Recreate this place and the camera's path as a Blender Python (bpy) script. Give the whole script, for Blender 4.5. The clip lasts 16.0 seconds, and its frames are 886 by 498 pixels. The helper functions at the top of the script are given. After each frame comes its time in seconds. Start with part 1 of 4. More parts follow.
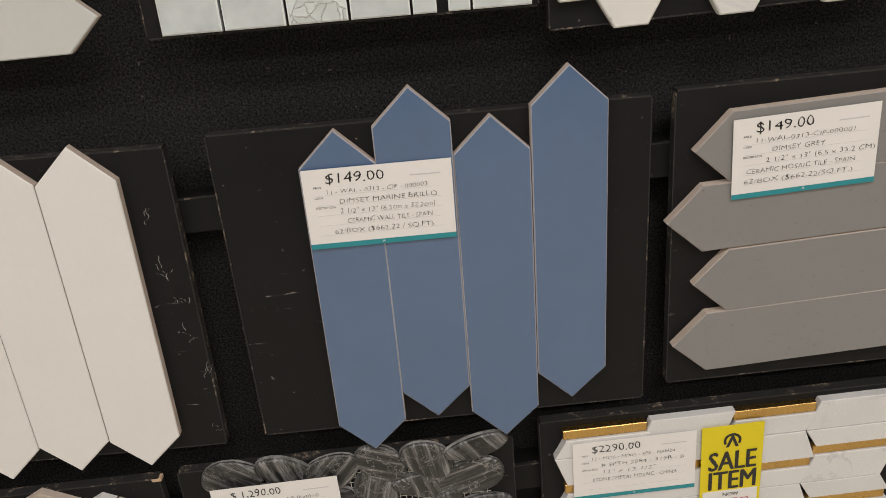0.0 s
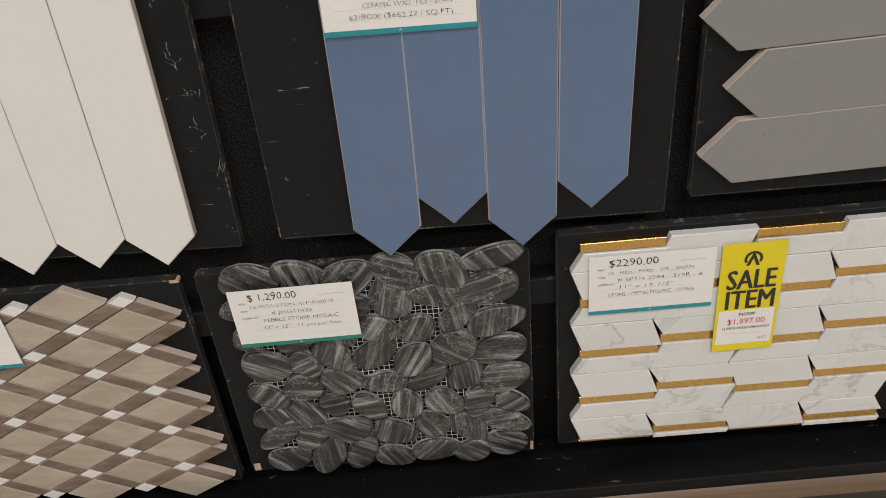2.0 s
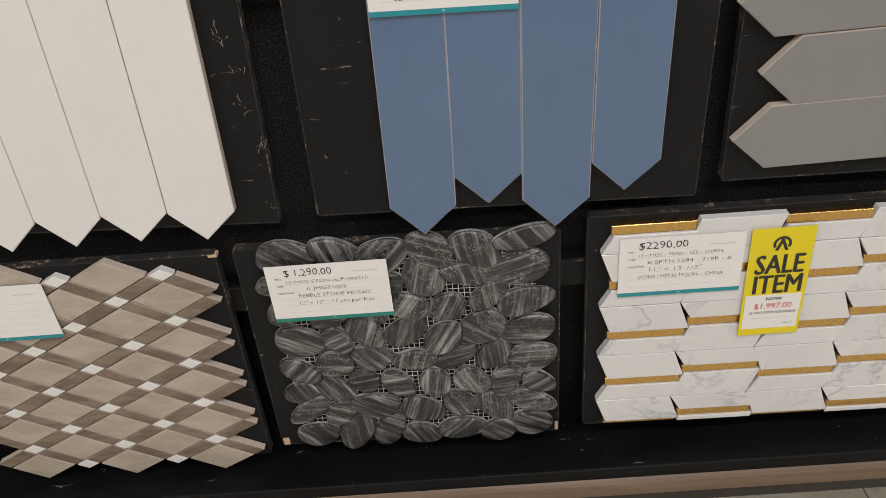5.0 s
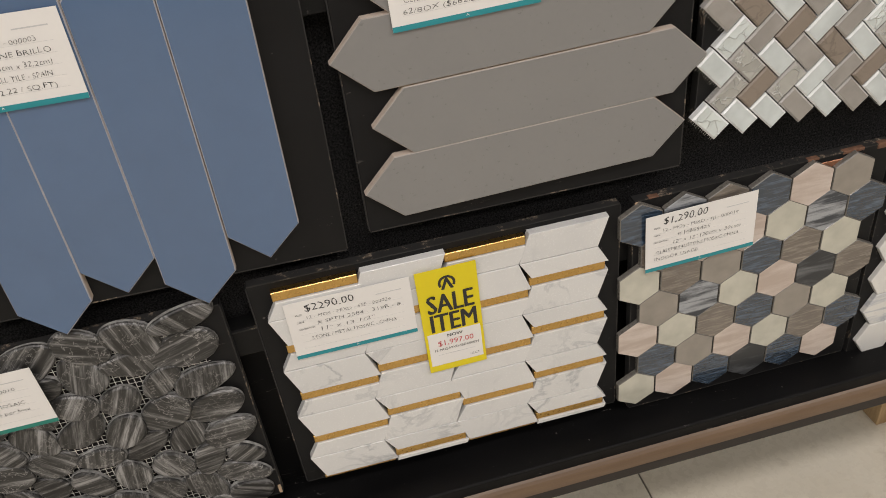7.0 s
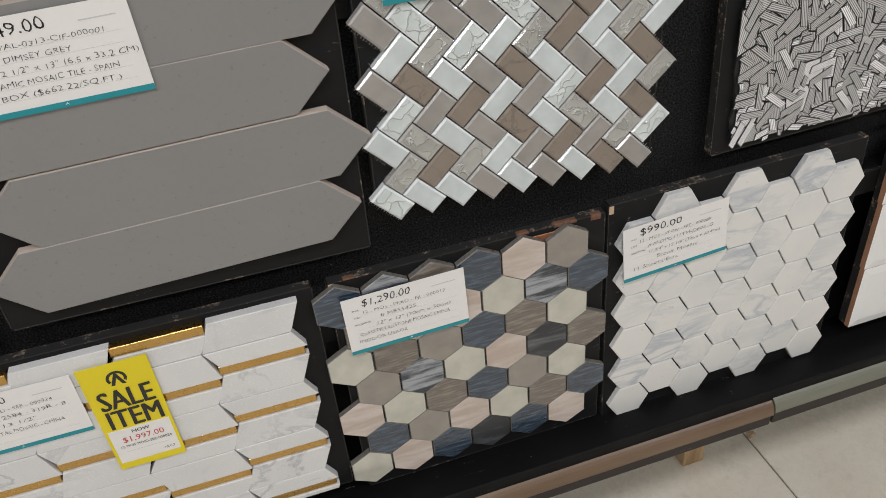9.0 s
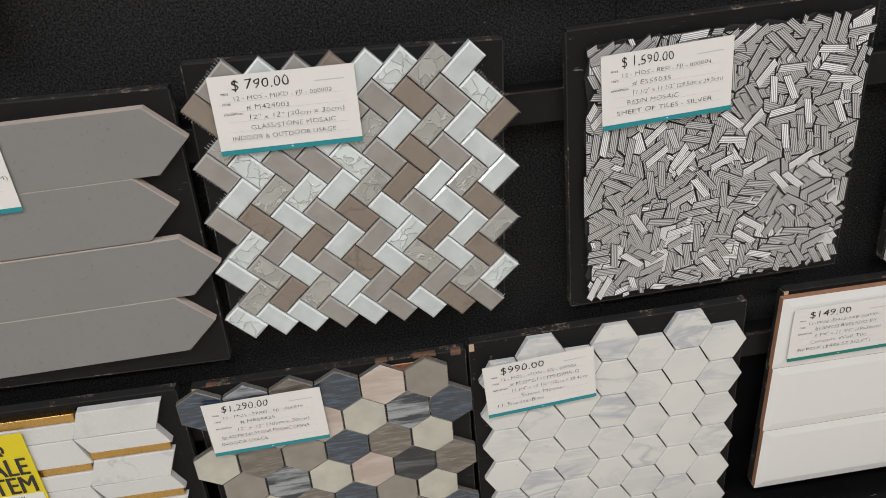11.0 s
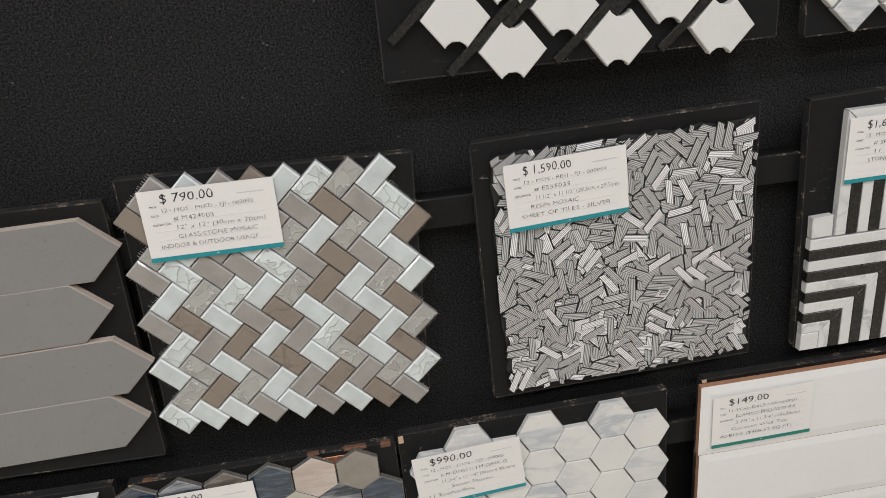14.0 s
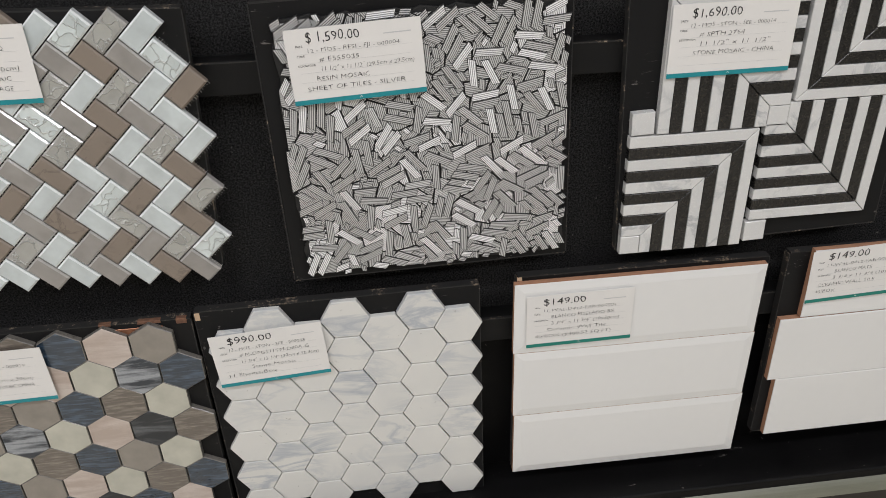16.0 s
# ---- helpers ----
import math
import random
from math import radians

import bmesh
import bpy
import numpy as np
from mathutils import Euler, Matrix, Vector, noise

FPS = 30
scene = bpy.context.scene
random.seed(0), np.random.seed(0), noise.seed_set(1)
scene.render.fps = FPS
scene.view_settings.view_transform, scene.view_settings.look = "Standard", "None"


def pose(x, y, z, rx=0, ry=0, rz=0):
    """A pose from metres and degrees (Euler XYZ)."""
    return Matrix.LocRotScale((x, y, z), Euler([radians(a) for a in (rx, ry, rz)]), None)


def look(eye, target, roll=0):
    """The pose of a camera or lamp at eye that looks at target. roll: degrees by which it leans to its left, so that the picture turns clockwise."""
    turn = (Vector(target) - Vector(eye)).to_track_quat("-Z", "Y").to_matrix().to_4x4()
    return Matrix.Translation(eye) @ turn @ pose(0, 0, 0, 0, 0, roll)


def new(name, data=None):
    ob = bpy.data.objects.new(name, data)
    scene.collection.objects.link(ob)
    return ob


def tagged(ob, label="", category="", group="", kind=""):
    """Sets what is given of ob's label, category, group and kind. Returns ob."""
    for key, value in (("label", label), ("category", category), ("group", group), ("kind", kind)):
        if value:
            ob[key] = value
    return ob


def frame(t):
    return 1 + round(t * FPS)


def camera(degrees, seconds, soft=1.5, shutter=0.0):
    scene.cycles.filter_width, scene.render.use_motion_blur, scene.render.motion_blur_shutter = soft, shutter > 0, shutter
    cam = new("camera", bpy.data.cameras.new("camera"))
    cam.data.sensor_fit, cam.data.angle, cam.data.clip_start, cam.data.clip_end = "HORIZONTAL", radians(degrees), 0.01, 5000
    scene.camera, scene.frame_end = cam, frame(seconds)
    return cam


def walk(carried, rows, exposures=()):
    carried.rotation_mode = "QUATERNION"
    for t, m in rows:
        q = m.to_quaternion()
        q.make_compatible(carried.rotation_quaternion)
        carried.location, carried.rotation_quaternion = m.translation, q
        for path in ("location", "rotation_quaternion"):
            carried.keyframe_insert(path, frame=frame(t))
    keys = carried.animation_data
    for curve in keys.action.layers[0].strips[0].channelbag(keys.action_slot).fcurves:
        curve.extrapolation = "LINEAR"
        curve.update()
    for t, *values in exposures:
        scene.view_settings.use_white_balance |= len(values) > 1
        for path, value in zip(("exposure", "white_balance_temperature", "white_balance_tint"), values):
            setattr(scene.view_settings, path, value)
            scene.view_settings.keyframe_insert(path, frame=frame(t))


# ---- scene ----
cam = camera(59.0, 16.0, soft=0.9)
PATH = [
    (0, (0.056, -0.637, 1.255), (0.079, 1.186, 0.432), -6.9),
    (0.5, (0.057, -0.637, 1.227), (0.016, 1.153, 0.336), -7.2),
    (1, (0.061, -0.641, 1.206), (0.002, 1.099, 0.222), -7.1),
    (1.5, (0.065, -0.646, 1.189), (-0.011, 1.056, 0.141), -7.2),
    (2, (0.055, -0.651, 1.183), (-0.02, 1.026, 0.095), -7.1),
    (2.5, (0.055, -0.657, 1.18), (-0.035, 1.011, 0.081), -7.4),
    (3, (0.034, -0.668, 1.182), (-0.094, 0.993, 0.075), -7.9),
    (3.2, (0.015, -0.677, 1.18), (-0.121, 0.987, 0.08), -7.8),
    (5.3, (0.04, -0.668, 1.183), (-0.06, 1.0, 0.083), -6.5),
    (5.5, (0.062, -0.659, 1.185), (-0.019, 1.007, 0.081), -7.4),
    (6, (0.126, -0.641, 1.192), (0.102, 1.016, 0.073), -8.7),
    (6.5, (0.208, -0.623, 1.202), (0.213, 1.023, 0.066), -8.8),
    (7, (0.245, -0.627, 1.208), (0.482, 0.982, 0.043), -8.6),
    (7.5, (0.312, -0.631, 1.218), (0.648, 0.953, 0.043), -8.9),
    (8, (0.446, -0.636, 1.213), (0.803, 0.937, 0.03), -8.1),
    (8.5, (0.483, -0.625, 1.209), (0.863, 0.959, 0.049), -7.4),
    (9, (0.511, -0.605, 1.216), (0.905, 0.963, 0.039), -6.2),
    (9.2, (0.537, -0.609, 1.223), (0.934, 0.955, 0.042), -5.4),
    (11.3, (0.766, -0.693, 1.277), (0.924, 1.072, 0.349), -4.9),
    (11.5, (0.765, -0.694, 1.283), (0.919, 1.088, 0.387), -4.9),
    (12, (0.767, -0.7, 1.297), (0.918, 1.125, 0.492), -5.0),
    (12.5, (0.775, -0.703, 1.301), (0.933, 1.128, 0.512), -5.0),
    (13, (0.801, -0.701, 1.302), (0.964, 1.137, 0.531), -5.5),
    (13.5, (0.827, -0.702, 1.298), (0.996, 1.137, 0.532), -5.9),
    (14, (0.84, -0.738, 1.298), (1.041, 1.09, 0.513), -5.6),
    (14.5, (0.865, -0.803, 1.294), (1.06, 1.017, 0.488), -5.0),
    (15, (0.927, -0.785, 1.253), (1.125, 0.997, 0.366), -2.6),
    (15.5, (0.998, -0.751, 1.231), (1.192, 0.971, 0.233), -1.9),
    (16, (1.056, -0.737, 1.248), (1.229, 0.98, 0.237), -2.0),
]
EXPOSURES = [(0.0, -0.12, 7000, 12), (1.5, -0.10, 6880, 12), (2.3, -0.08, 6700, 11), (3.0, -0.04, 6500, 10), (5.3, -0.04, 6700, 11), (6.5, -0.05, 6550, 10), (7.0, -0.06, 6940, 12), (7.6, -0.08, 6880, 12), (8.2, -0.10, 6420, 10), (9.2, -0.10, 6400, 10), (12.5, 0.0, 6480, 10), (16.0, -0.10, 6380, 10)]
walk(cam, [(t, look(eye, target, roll)) for t, eye, target, roll in PATH], EXPOSURES)

# ---- world and lights ----
world = bpy.data.worlds.new("showroom")
scene.world = world
world.use_nodes = True
world.node_tree.nodes["Background"].inputs[0].default_value = (0.9, 0.95, 1.0, 1)
world.node_tree.nodes["Background"].inputs[1].default_value = 0.02


def ceiling_lamp(x, y, watts, sx=1.2, sy=0.3, color=(0.97, 0.955, 0.985)):
    data = bpy.data.lights.new("ceiling_lamp", "AREA")
    data.shape, data.size, data.size_y, data.energy, data.color = "RECTANGLE", sx, sy, watts, color
    ob = new("ceiling_lamp", data)
    ob.matrix_world = pose(x, y, 2.86)
    return ob


for lamp_x in (-1.6, 0.4, 2.4):
    ceiling_lamp(lamp_x, -1.4, 20.5)
    ceiling_lamp(lamp_x, -2.5, 19)


# ---- materials ----
class Nodes:
    """A node tree with short calls."""

    def __init__(self, name):
        self.mat = bpy.data.materials.new(name)
        self.mat.use_nodes = True
        self.tree = self.mat.node_tree
        self.bsdf = self.tree.nodes["Principled BSDF"]

    def add(self, kind, **inputs):
        node = self.tree.nodes.new(kind)
        for key, value in inputs.items():
            self.put(node, key.replace("_", " "), value)
        return node

    def put(self, node, key, value):
        socket = node.inputs[int(key)] if key.isdigit() else node.inputs[key]
        if isinstance(value, bpy.types.NodeSocket):
            self.tree.links.new(value, socket)
        elif isinstance(value, (tuple, list)) and len(value) == 3 and socket.type == "RGBA":
            socket.default_value = (*value, 1)
        else:
            socket.default_value = value

    def place(self, shift=7.0):
        """Object coordinates, moved by a chance amount for each object."""
        coords = self.add("ShaderNodeTexCoord").outputs["Object"]
        chance = self.add("ShaderNodeObjectInfo").outputs["Random"]
        scaled = self.math("MULTIPLY", chance, shift)
        move = self.add("ShaderNodeCombineXYZ", X=scaled, Y=self.math("MULTIPLY", scaled, 1.7), Z=self.math("MULTIPLY", scaled, 2.3))
        node = self.add("ShaderNodeVectorMath")
        self.put(node, "0", coords)
        self.put(node, "1", move.outputs[0])
        return node.outputs[0]

    def math(self, what, a, b=0.0):
        node = self.add("ShaderNodeMath")
        node.operation = what
        self.put(node, "0", a)
        self.put(node, "1", b)
        return node.outputs[0]

    def stretch(self, vector, scale, turn=(0, 0, 0)):
        node = self.add("ShaderNodeMapping", Vector=vector)
        node.inputs["Scale"].default_value = scale
        node.inputs["Rotation"].default_value = [radians(a) for a in turn]
        return node.outputs[0]

    def noise(self, vector, scale, detail=4.0, rough=0.55, distort=0.0):
        return self.add("ShaderNodeTexNoise", Vector=vector, Scale=scale, Detail=detail, Roughness=rough, Distortion=distort).outputs[0]

    def ramp(self, value, *stops):
        node = self.add("ShaderNodeValToRGB", Fac=value)
        ramp = node.color_ramp
        while len(ramp.elements) < len(stops):
            ramp.elements.new(0.5)
        for element, (at, color) in zip(ramp.elements, stops):
            element.position = at
            element.color = (color, color, color, 1) if isinstance(color, (int, float)) else (*color, 1)
        return node.outputs[0]

    def mix(self, fac, a, b):
        node = self.add("ShaderNodeMixRGB")
        self.put(node, "Fac", fac)
        self.put(node, "Color1", a)
        self.put(node, "Color2", b)
        return node.outputs[0]

    def bump(self, height, strength=0.3, distance=0.001):
        return self.add("ShaderNodeBump", Strength=strength, Distance=distance, Height=height).outputs[0]

    def done(self, base, rough=0.5, metal=0.0, normal=None, coat=0.0, coat_rough=0.05, specular=0.5):
        for key, value in (("Base Color", base), ("Roughness", rough), ("Metallic", metal), ("Normal", normal), ("Coat Weight", coat), ("Coat Roughness", coat_rough), ("Specular IOR Level", specular)):
            if value is not None:
                self.put(self.bsdf, key, value)
        return self.mat


def tone(color, k):
    return tuple(min(1.0, c * k) for c in color)


def mottled(name, color, rough=0.5, spread=0.12, scale=30.0, grain=300.0, bump=0.15, depth=0.0004, coat=0.0, coat_rough=0.05, metal=0.0, each=0.0, specular=0.5):
    """A plain surface with broad clouds, fine grain and a little difference from piece to piece."""
    n = Nodes(name)
    at = n.place()
    cloud = n.noise(at, scale)
    fine = n.noise(at, grain, 3)
    both = n.math("ADD", n.math("MULTIPLY", cloud, 0.65), n.math("MULTIPLY", fine, 0.35))
    base = n.ramp(both, (0.3, tone(color, 1 - spread)), (0.7, tone(color, 1 + spread)))
    if each:
        chance = n.add("ShaderNodeObjectInfo").outputs["Random"]
        base = n.mix(chance, base, n.mix(0.5, base, tone(color, 1 - each)))
    ruffle = n.ramp(fine, (0.3, max(0.0, rough - 0.06)), (0.7, min(1.0, rough + 0.06)))
    return n.done(base, ruffle, metal, n.bump(both, bump, depth), coat, coat_rough, specular)


def black_felt():
    n = Nodes("black_wall_covering")
    at = n.add("ShaderNodeTexCoord").outputs["Object"]
    fibre = n.noise(at, 480, 5, 0.8)
    broad = n.noise(at, 6, 3)
    base = n.mix(n.ramp(fibre, (0.42, 0.0), (0.70, 1.0)), (0.0045, 0.0045, 0.0047), (0.080, 0.079, 0.079))
    base = n.mix(n.math("MULTIPLY", broad, 0.3), base, (0.013, 0.013, 0.0133))
    lint = n.ramp(n.noise(at, 210, 2, 0.5), (0.735, 0.0), (0.77, 1.0))
    base = n.mix(n.math("MULTIPLY", lint, 0.4), base, (0.25, 0.24, 0.22))
    return n.done(base, 0.95, 0, n.bump(fibre, 0.9, 0.002), specular=0.15)


def black_paint(name, color, rough, scars=1.0):
    n = Nodes(name)
    at = n.place()
    cloud = n.noise(at, 14)
    brush = n.noise(n.stretch(at, (4, 60, 60)), 6, 5, 0.6)
    base = n.mix(cloud, tone(color, 0.75), tone(color, 1.35))
    long_mark = n.ramp(n.noise(n.stretch(at, (9, 30, 60), (0, 12, 0)), 3.0, 6, 0.75, 0.6), (0.64, 0.0), (0.68, 1.0))
    patch = n.ramp(n.noise(at, 9, 2), (0.52, 0.0), (0.60, 1.0))
    speck = n.ramp(n.noise(at, 130, 2), (0.74, 0.0), (0.77, 1.0))
    wear = n.math("MULTIPLY", n.math("MAXIMUM", n.math("MULTIPLY", long_mark, patch), n.math("MULTIPLY", speck, 0.6)), scars)
    base = n.mix(n.math("MULTIPLY", wear, 0.55), base, (0.30, 0.28, 0.26))
    return n.done(base, n.ramp(cloud, (0.3, rough - 0.08), (0.7, rough + 0.1)), 0, n.bump(n.math("ADD", brush, wear), 0.25, 0.0005), specular=0.14)


def marble(name, base_color, vein_color, scale=18.0, thin=0.06, amount=0.6, rough=0.25, stretch=(1, 1, 1), turn=(0, 25, 0), coat=0.0, dirty=0.0):
    """Stone with drifting veins that differ from piece to piece."""
    n = Nodes(name)
    at = n.place(11.0)
    warp = n.stretch(at, stretch, turn)
    field = n.noise(warp, scale, 6, 0.6, 0.9)
    vein = n.math("ABSOLUTE", n.math("SUBTRACT", field, 0.5))
    line = n.ramp(vein, (0.0, 1.0), (thin, 0.0))
    cloud = n.noise(at, scale * 0.7, 3)
    where = n.ramp(n.noise(at, scale * 0.5, 2), (0.45, 0.0), (0.65, 1.0))
    strength = n.math("MULTIPLY", n.math("MULTIPLY", line, where), amount)
    base = n.mix(n.math("MULTIPLY", n.ramp(cloud, (0.45, 0.0), (0.75, 1.0)), amount * 0.5), base_color, n.mix(0.5, base_color, vein_color))
    base = n.mix(strength, base, vein_color)
    if dirty:
        dirt = n.ramp(n.noise(at, 160, 3), (0.70, 0.0), (0.76, 1.0))
        base = n.mix(n.math("MULTIPLY", dirt, dirty), base, (0.12, 0.10, 0.085))
    fine = n.noise(at, 500, 2)
    return n.done(base, n.ramp(fine, (0.3, rough - 0.05), (0.7, rough + 0.08)), 0, n.bump(fine, 0.06, 0.0003), coat)


def banded_stone(name, dark, light, scale, squash, turn, rough=0.45, sharp=(0.42, 0.6), each=True):
    """Stone with long grain or bold bands, the band's direction set by the piece's own axes."""
    n = Nodes(name)
    at = n.place(13.0)
    grain = n.noise(n.stretch(at, squash, turn), scale, 6, 0.62, 0.35)
    fine = n.noise(at, 420, 3)
    base = n.ramp(grain, (sharp[0], dark), (sharp[1], light))
    base = n.mix(n.math("MULTIPLY", fine, 0.35), base, tone(dark, 0.8))
    return n.done(base, rough, 0, n.bump(n.math("ADD", n.math("MULTIPLY", grain, 0.6), fine), 0.15, 0.0004))


def pebble_stone():
    n = Nodes("dark_veined_pebble")
    at = n.place(17.0)
    chance = n.add("ShaderNodeObjectInfo").outputs["Random"]
    turn = n.add("ShaderNodeVectorRotate", Vector=at, Axis=(0, 1, 0), Angle=n.math("MULTIPLY", chance, 25.0)).outputs[0]
    bands = n.noise(n.stretch(turn, (0.11, 1, 1.6)), 95, 8, 0.72, 0.12)
    vein = n.ramp(n.math("ABSOLUTE", n.math("SUBTRACT", n.noise(n.stretch(turn, (0.8, 1, 1.0)), 34, 5, 0.7, 0.3), 0.5)), (0.0, 1.0), (0.010, 0.0))
    base = n.ramp(bands, (0.40, (0.0045, 0.0045, 0.0044)), (0.48, (0.022, 0.0216, 0.0208)), (0.55, (0.100, 0.099, 0.096)), (0.66, (0.36, 0.357, 0.35)))
    base = n.mix(n.math("MULTIPLY", chance, 0.22), base, (0.085, 0.084, 0.080))
    base = n.mix(n.math("MULTIPLY", n.math("MULTIPLY", vein, n.ramp(chance, (0.3, 0.1), (0.8, 0.8))), 0.8), base, (0.45, 0.44, 0.42))
    fine = n.noise(at, 500, 3)
    return n.done(base, 0.38, 0, n.bump(n.math("ADD", bands, fine), 0.2, 0.0005))


def glass_face(name, color, crackle=0.0, ridges=0.0, rough=0.08):
    """Glass tile painted on its back: a clear glossy coat over the colour."""
    n = Nodes(name)
    at = n.place(9.0)
    cloud = n.noise(at, 40, 3)
    base = n.ramp(cloud, (0.3, tone(color, 0.88)), (0.7, tone(color, 1.1)))
    normal = None
    if crackle:
        bend = n.add("ShaderNodeTexNoise", Vector=at, Scale=45.0, Detail=3.0).outputs["Color"]
        bent = n.add("ShaderNodeVectorMath")
        bent.operation = "MULTIPLY_ADD"
        n.put(bent, "0", bend)
        bent.inputs[1].default_value = (0.034, 0.034, 0.034)
        n.put(bent, "2", at)
        at = bent.outputs[0]
        edge = n.tree.nodes.new("ShaderNodeTexVoronoi")
        edge.feature = "DISTANCE_TO_EDGE"
        n.put(edge, "Vector", at)
        n.put(edge, "Scale", 70.0)
        line = n.ramp(edge.outputs["Distance"], (0.0, 1.0), (0.045, 0.0))
        facet = n.tree.nodes.new("ShaderNodeTexVoronoi")
        n.put(facet, "Vector", at)
        n.put(facet, "Scale", 70.0)
        base = n.mix(n.math("MULTIPLY", facet.outputs["Color"], 0.55), base, tone(color, 1.7))
        base = n.mix(n.math("MULTIPLY", line, crackle), base, (0.80, 0.82, 0.80))
        normal = n.bump(n.math("ADD", facet.outputs["Distance"], line), 0.8, 0.0014)
    if ridges:
        wave = n.noise(n.stretch(at, (0.22, 1, 2.0), (0, 14, 0)), 190, 3, 0.5, 0.6)
        # The highlights along the ripples are put into the colour, over the bump.
        base = n.mix(n.ramp(wave, (0.48, 0.0), (0.75, ridges)), base, tone(color, 4.2))
        normal = n.bump(wave, 0.7, 0.0012)
    return n.done(base, rough, 0, normal, 0.8, 0.04)


def striped_resin():
    n = Nodes("silver_striped_resin")
    coords = n.add("ShaderNodeTexCoord").outputs["Object"]
    split = n.add("ShaderNodeSeparateXYZ", Vector=coords)
    wave = n.math("SINE", n.math("MULTIPLY", split.outputs["Z"], 3450.0))
    stripe = n.ramp(n.math("ADD", n.math("MULTIPLY", wave, 0.5), 0.5), (0.30, 0.0), (0.46, 1.0))
    chance = n.add("ShaderNodeObjectInfo").outputs["Random"]
    # Some sticks, by chance, have the sheen put into their colour as paler stripes.
    light = n.mix(n.ramp(chance, (0.74, 0.0), (0.82, 1.0)), (0.60, 0.60, 0.59), (0.95, 0.95, 0.95))
    dark = n.mix(n.ramp(chance, (0.74, 0.0), (0.82, 1.0)), (0.12, 0.12, 0.115), (0.34, 0.34, 0.34))
    base = n.mix(stripe, dark, light)
    return n.done(base, 0.4, 0.0, n.bump(stripe, 0.5, 0.0004))


def floor_tile_stone():
    n = Nodes("cream_floor_tile")
    at = n.place(3.0)
    cloud = n.noise(at, 5, 5)
    fine = n.noise(at, 90, 3)
    base = n.ramp(cloud, (0.3, (0.70, 0.64, 0.52)), (0.7, (0.80, 0.75, 0.63)))
    base = n.mix(n.ramp(n.noise(at, 26, 4), (0.62, 0.0), (0.75, 0.35)), base, (0.40, 0.34, 0.26))
    return n.done(base, n.ramp(fine, (0.3, 0.22), (0.7, 0.34)), 0, n.bump(fine, 0.05, 0.0004), 0.15)


WALL = black_felt()
BOARD = black_paint("black_painted_board", (0.0108, 0.0107, 0.0109), 0.55)
BOARD_WORN = black_paint("scuffed_black_board", (0.0108, 0.0107, 0.0109), 0.5, 1.8)
RAIL = black_paint("black_painted_rail", (0.011, 0.011, 0.011), 0.45, 0.5)
RAW_WOOD = banded_stone("raw_pine", (0.34, 0.21, 0.10), (0.60, 0.43, 0.24), 30, (1, 1, 0.08), (0, 0, 0), 0.7)
CHIPPED = mottled("chipped_raw_edge", (0.50, 0.36, 0.24), 0.85, 0.25, 60)
BODY = mottled("cream_tile_body", (0.54, 0.455, 0.385), 0.8, 0.1, 60)
RED_BODY = mottled("terracotta_tile_body", (0.42, 0.22, 0.13), 0.85, 0.15, 60)
BLUE = mottled("blue_glaze", (0.086, 0.150, 0.268), 0.14, 0.06, 9, 40, 0.16, 0.0016, 0.45, 0.06, each=0.06)
BLUE_RIM = mottled("thin_blue_glaze_rim", (0.38, 0.38, 0.42), 0.15, 0.1, 40, coat=0.6)
WHITE_MATT = mottled("warm_white_glaze", (0.755, 0.745, 0.72), 0.42, 0.025, 12, 200, 0.05, 0.0003)
GREY = mottled("mid_grey_glaze", (0.234, 0.231, 0.225), 0.33, 0.04, 8, 220, 0.05, 0.0003, each=0.05)
GREY_RIM = mottled("cream_grey_rim", (0.36, 0.325, 0.29), 0.45, 0.1, 40)
GLOSS_WHITE = mottled("gloss_white_glaze", (0.80, 0.80, 0.785), 0.09, 0.012, 10, 80, 0.03, 0.0004, 0.5, 0.03)
CARRARA = marble("white_marble", (0.70, 0.70, 0.685), (0.30, 0.32, 0.345), 11, 0.035, 0.6, 0.22)
CARRARA_HEX = marble("tumbled_white_marble", (0.74, 0.735, 0.70), (0.30, 0.35, 0.43), 13, 0.07, 0.6, 0.4, (0.55, 1, 1.7), (0, 32, 0), 0.0, 0.35)
BRASS = mottled("brushed_brass", (0.58, 0.365, 0.125), 0.3, 0.05, 30, 300, 0.02, 0.0002, metal=1.0)
LIGHT_LIME = banded_stone("pale_beige_limestone", (0.40, 0.34, 0.265), (0.50, 0.435, 0.355), 30, (0.5, 1, 1.4), (0, 35, 0), 0.45)
DARK_LIME = banded_stone("taupe_limestone", (0.155, 0.112, 0.08), (0.26, 0.198, 0.15), 46, (0.4, 1, 1.6), (0, 25, 0), 0.4)
WHITE_CHIP = mottled("white_stone_chip", (0.74, 0.73, 0.70), 0.4, 0.05)
CALM_MARBLE = marble("calm_white_marble", (0.72, 0.72, 0.69), (0.45, 0.47, 0.48), 12, 0.04, 0.28, 0.35)
GREEN_WHITE = mottled("cool_white_glaze", (0.57, 0.585, 0.565), 0.42, 0.03, 12, 200, 0.05, 0.0003)
SCUFF = mottled("grey_scuff", (0.26, 0.255, 0.24), 0.9, 0.4, 200)
PEBBLE = pebble_stone()
# Rough pale stone edge, with the highlight along the rim put into its colour.
PEBBLE_RIM = mottled("rough_highlit_pebble_edge", (0.26, 0.26, 0.25), 0.55, 0.9, 70, 300, 0.3, 0.0006)
NET = mottled("white_fibre_mesh", (0.62, 0.61, 0.57), 0.9, 0.1)
GLASS_WHITE = glass_face("pale_glass", (0.57, 0.625, 0.625))
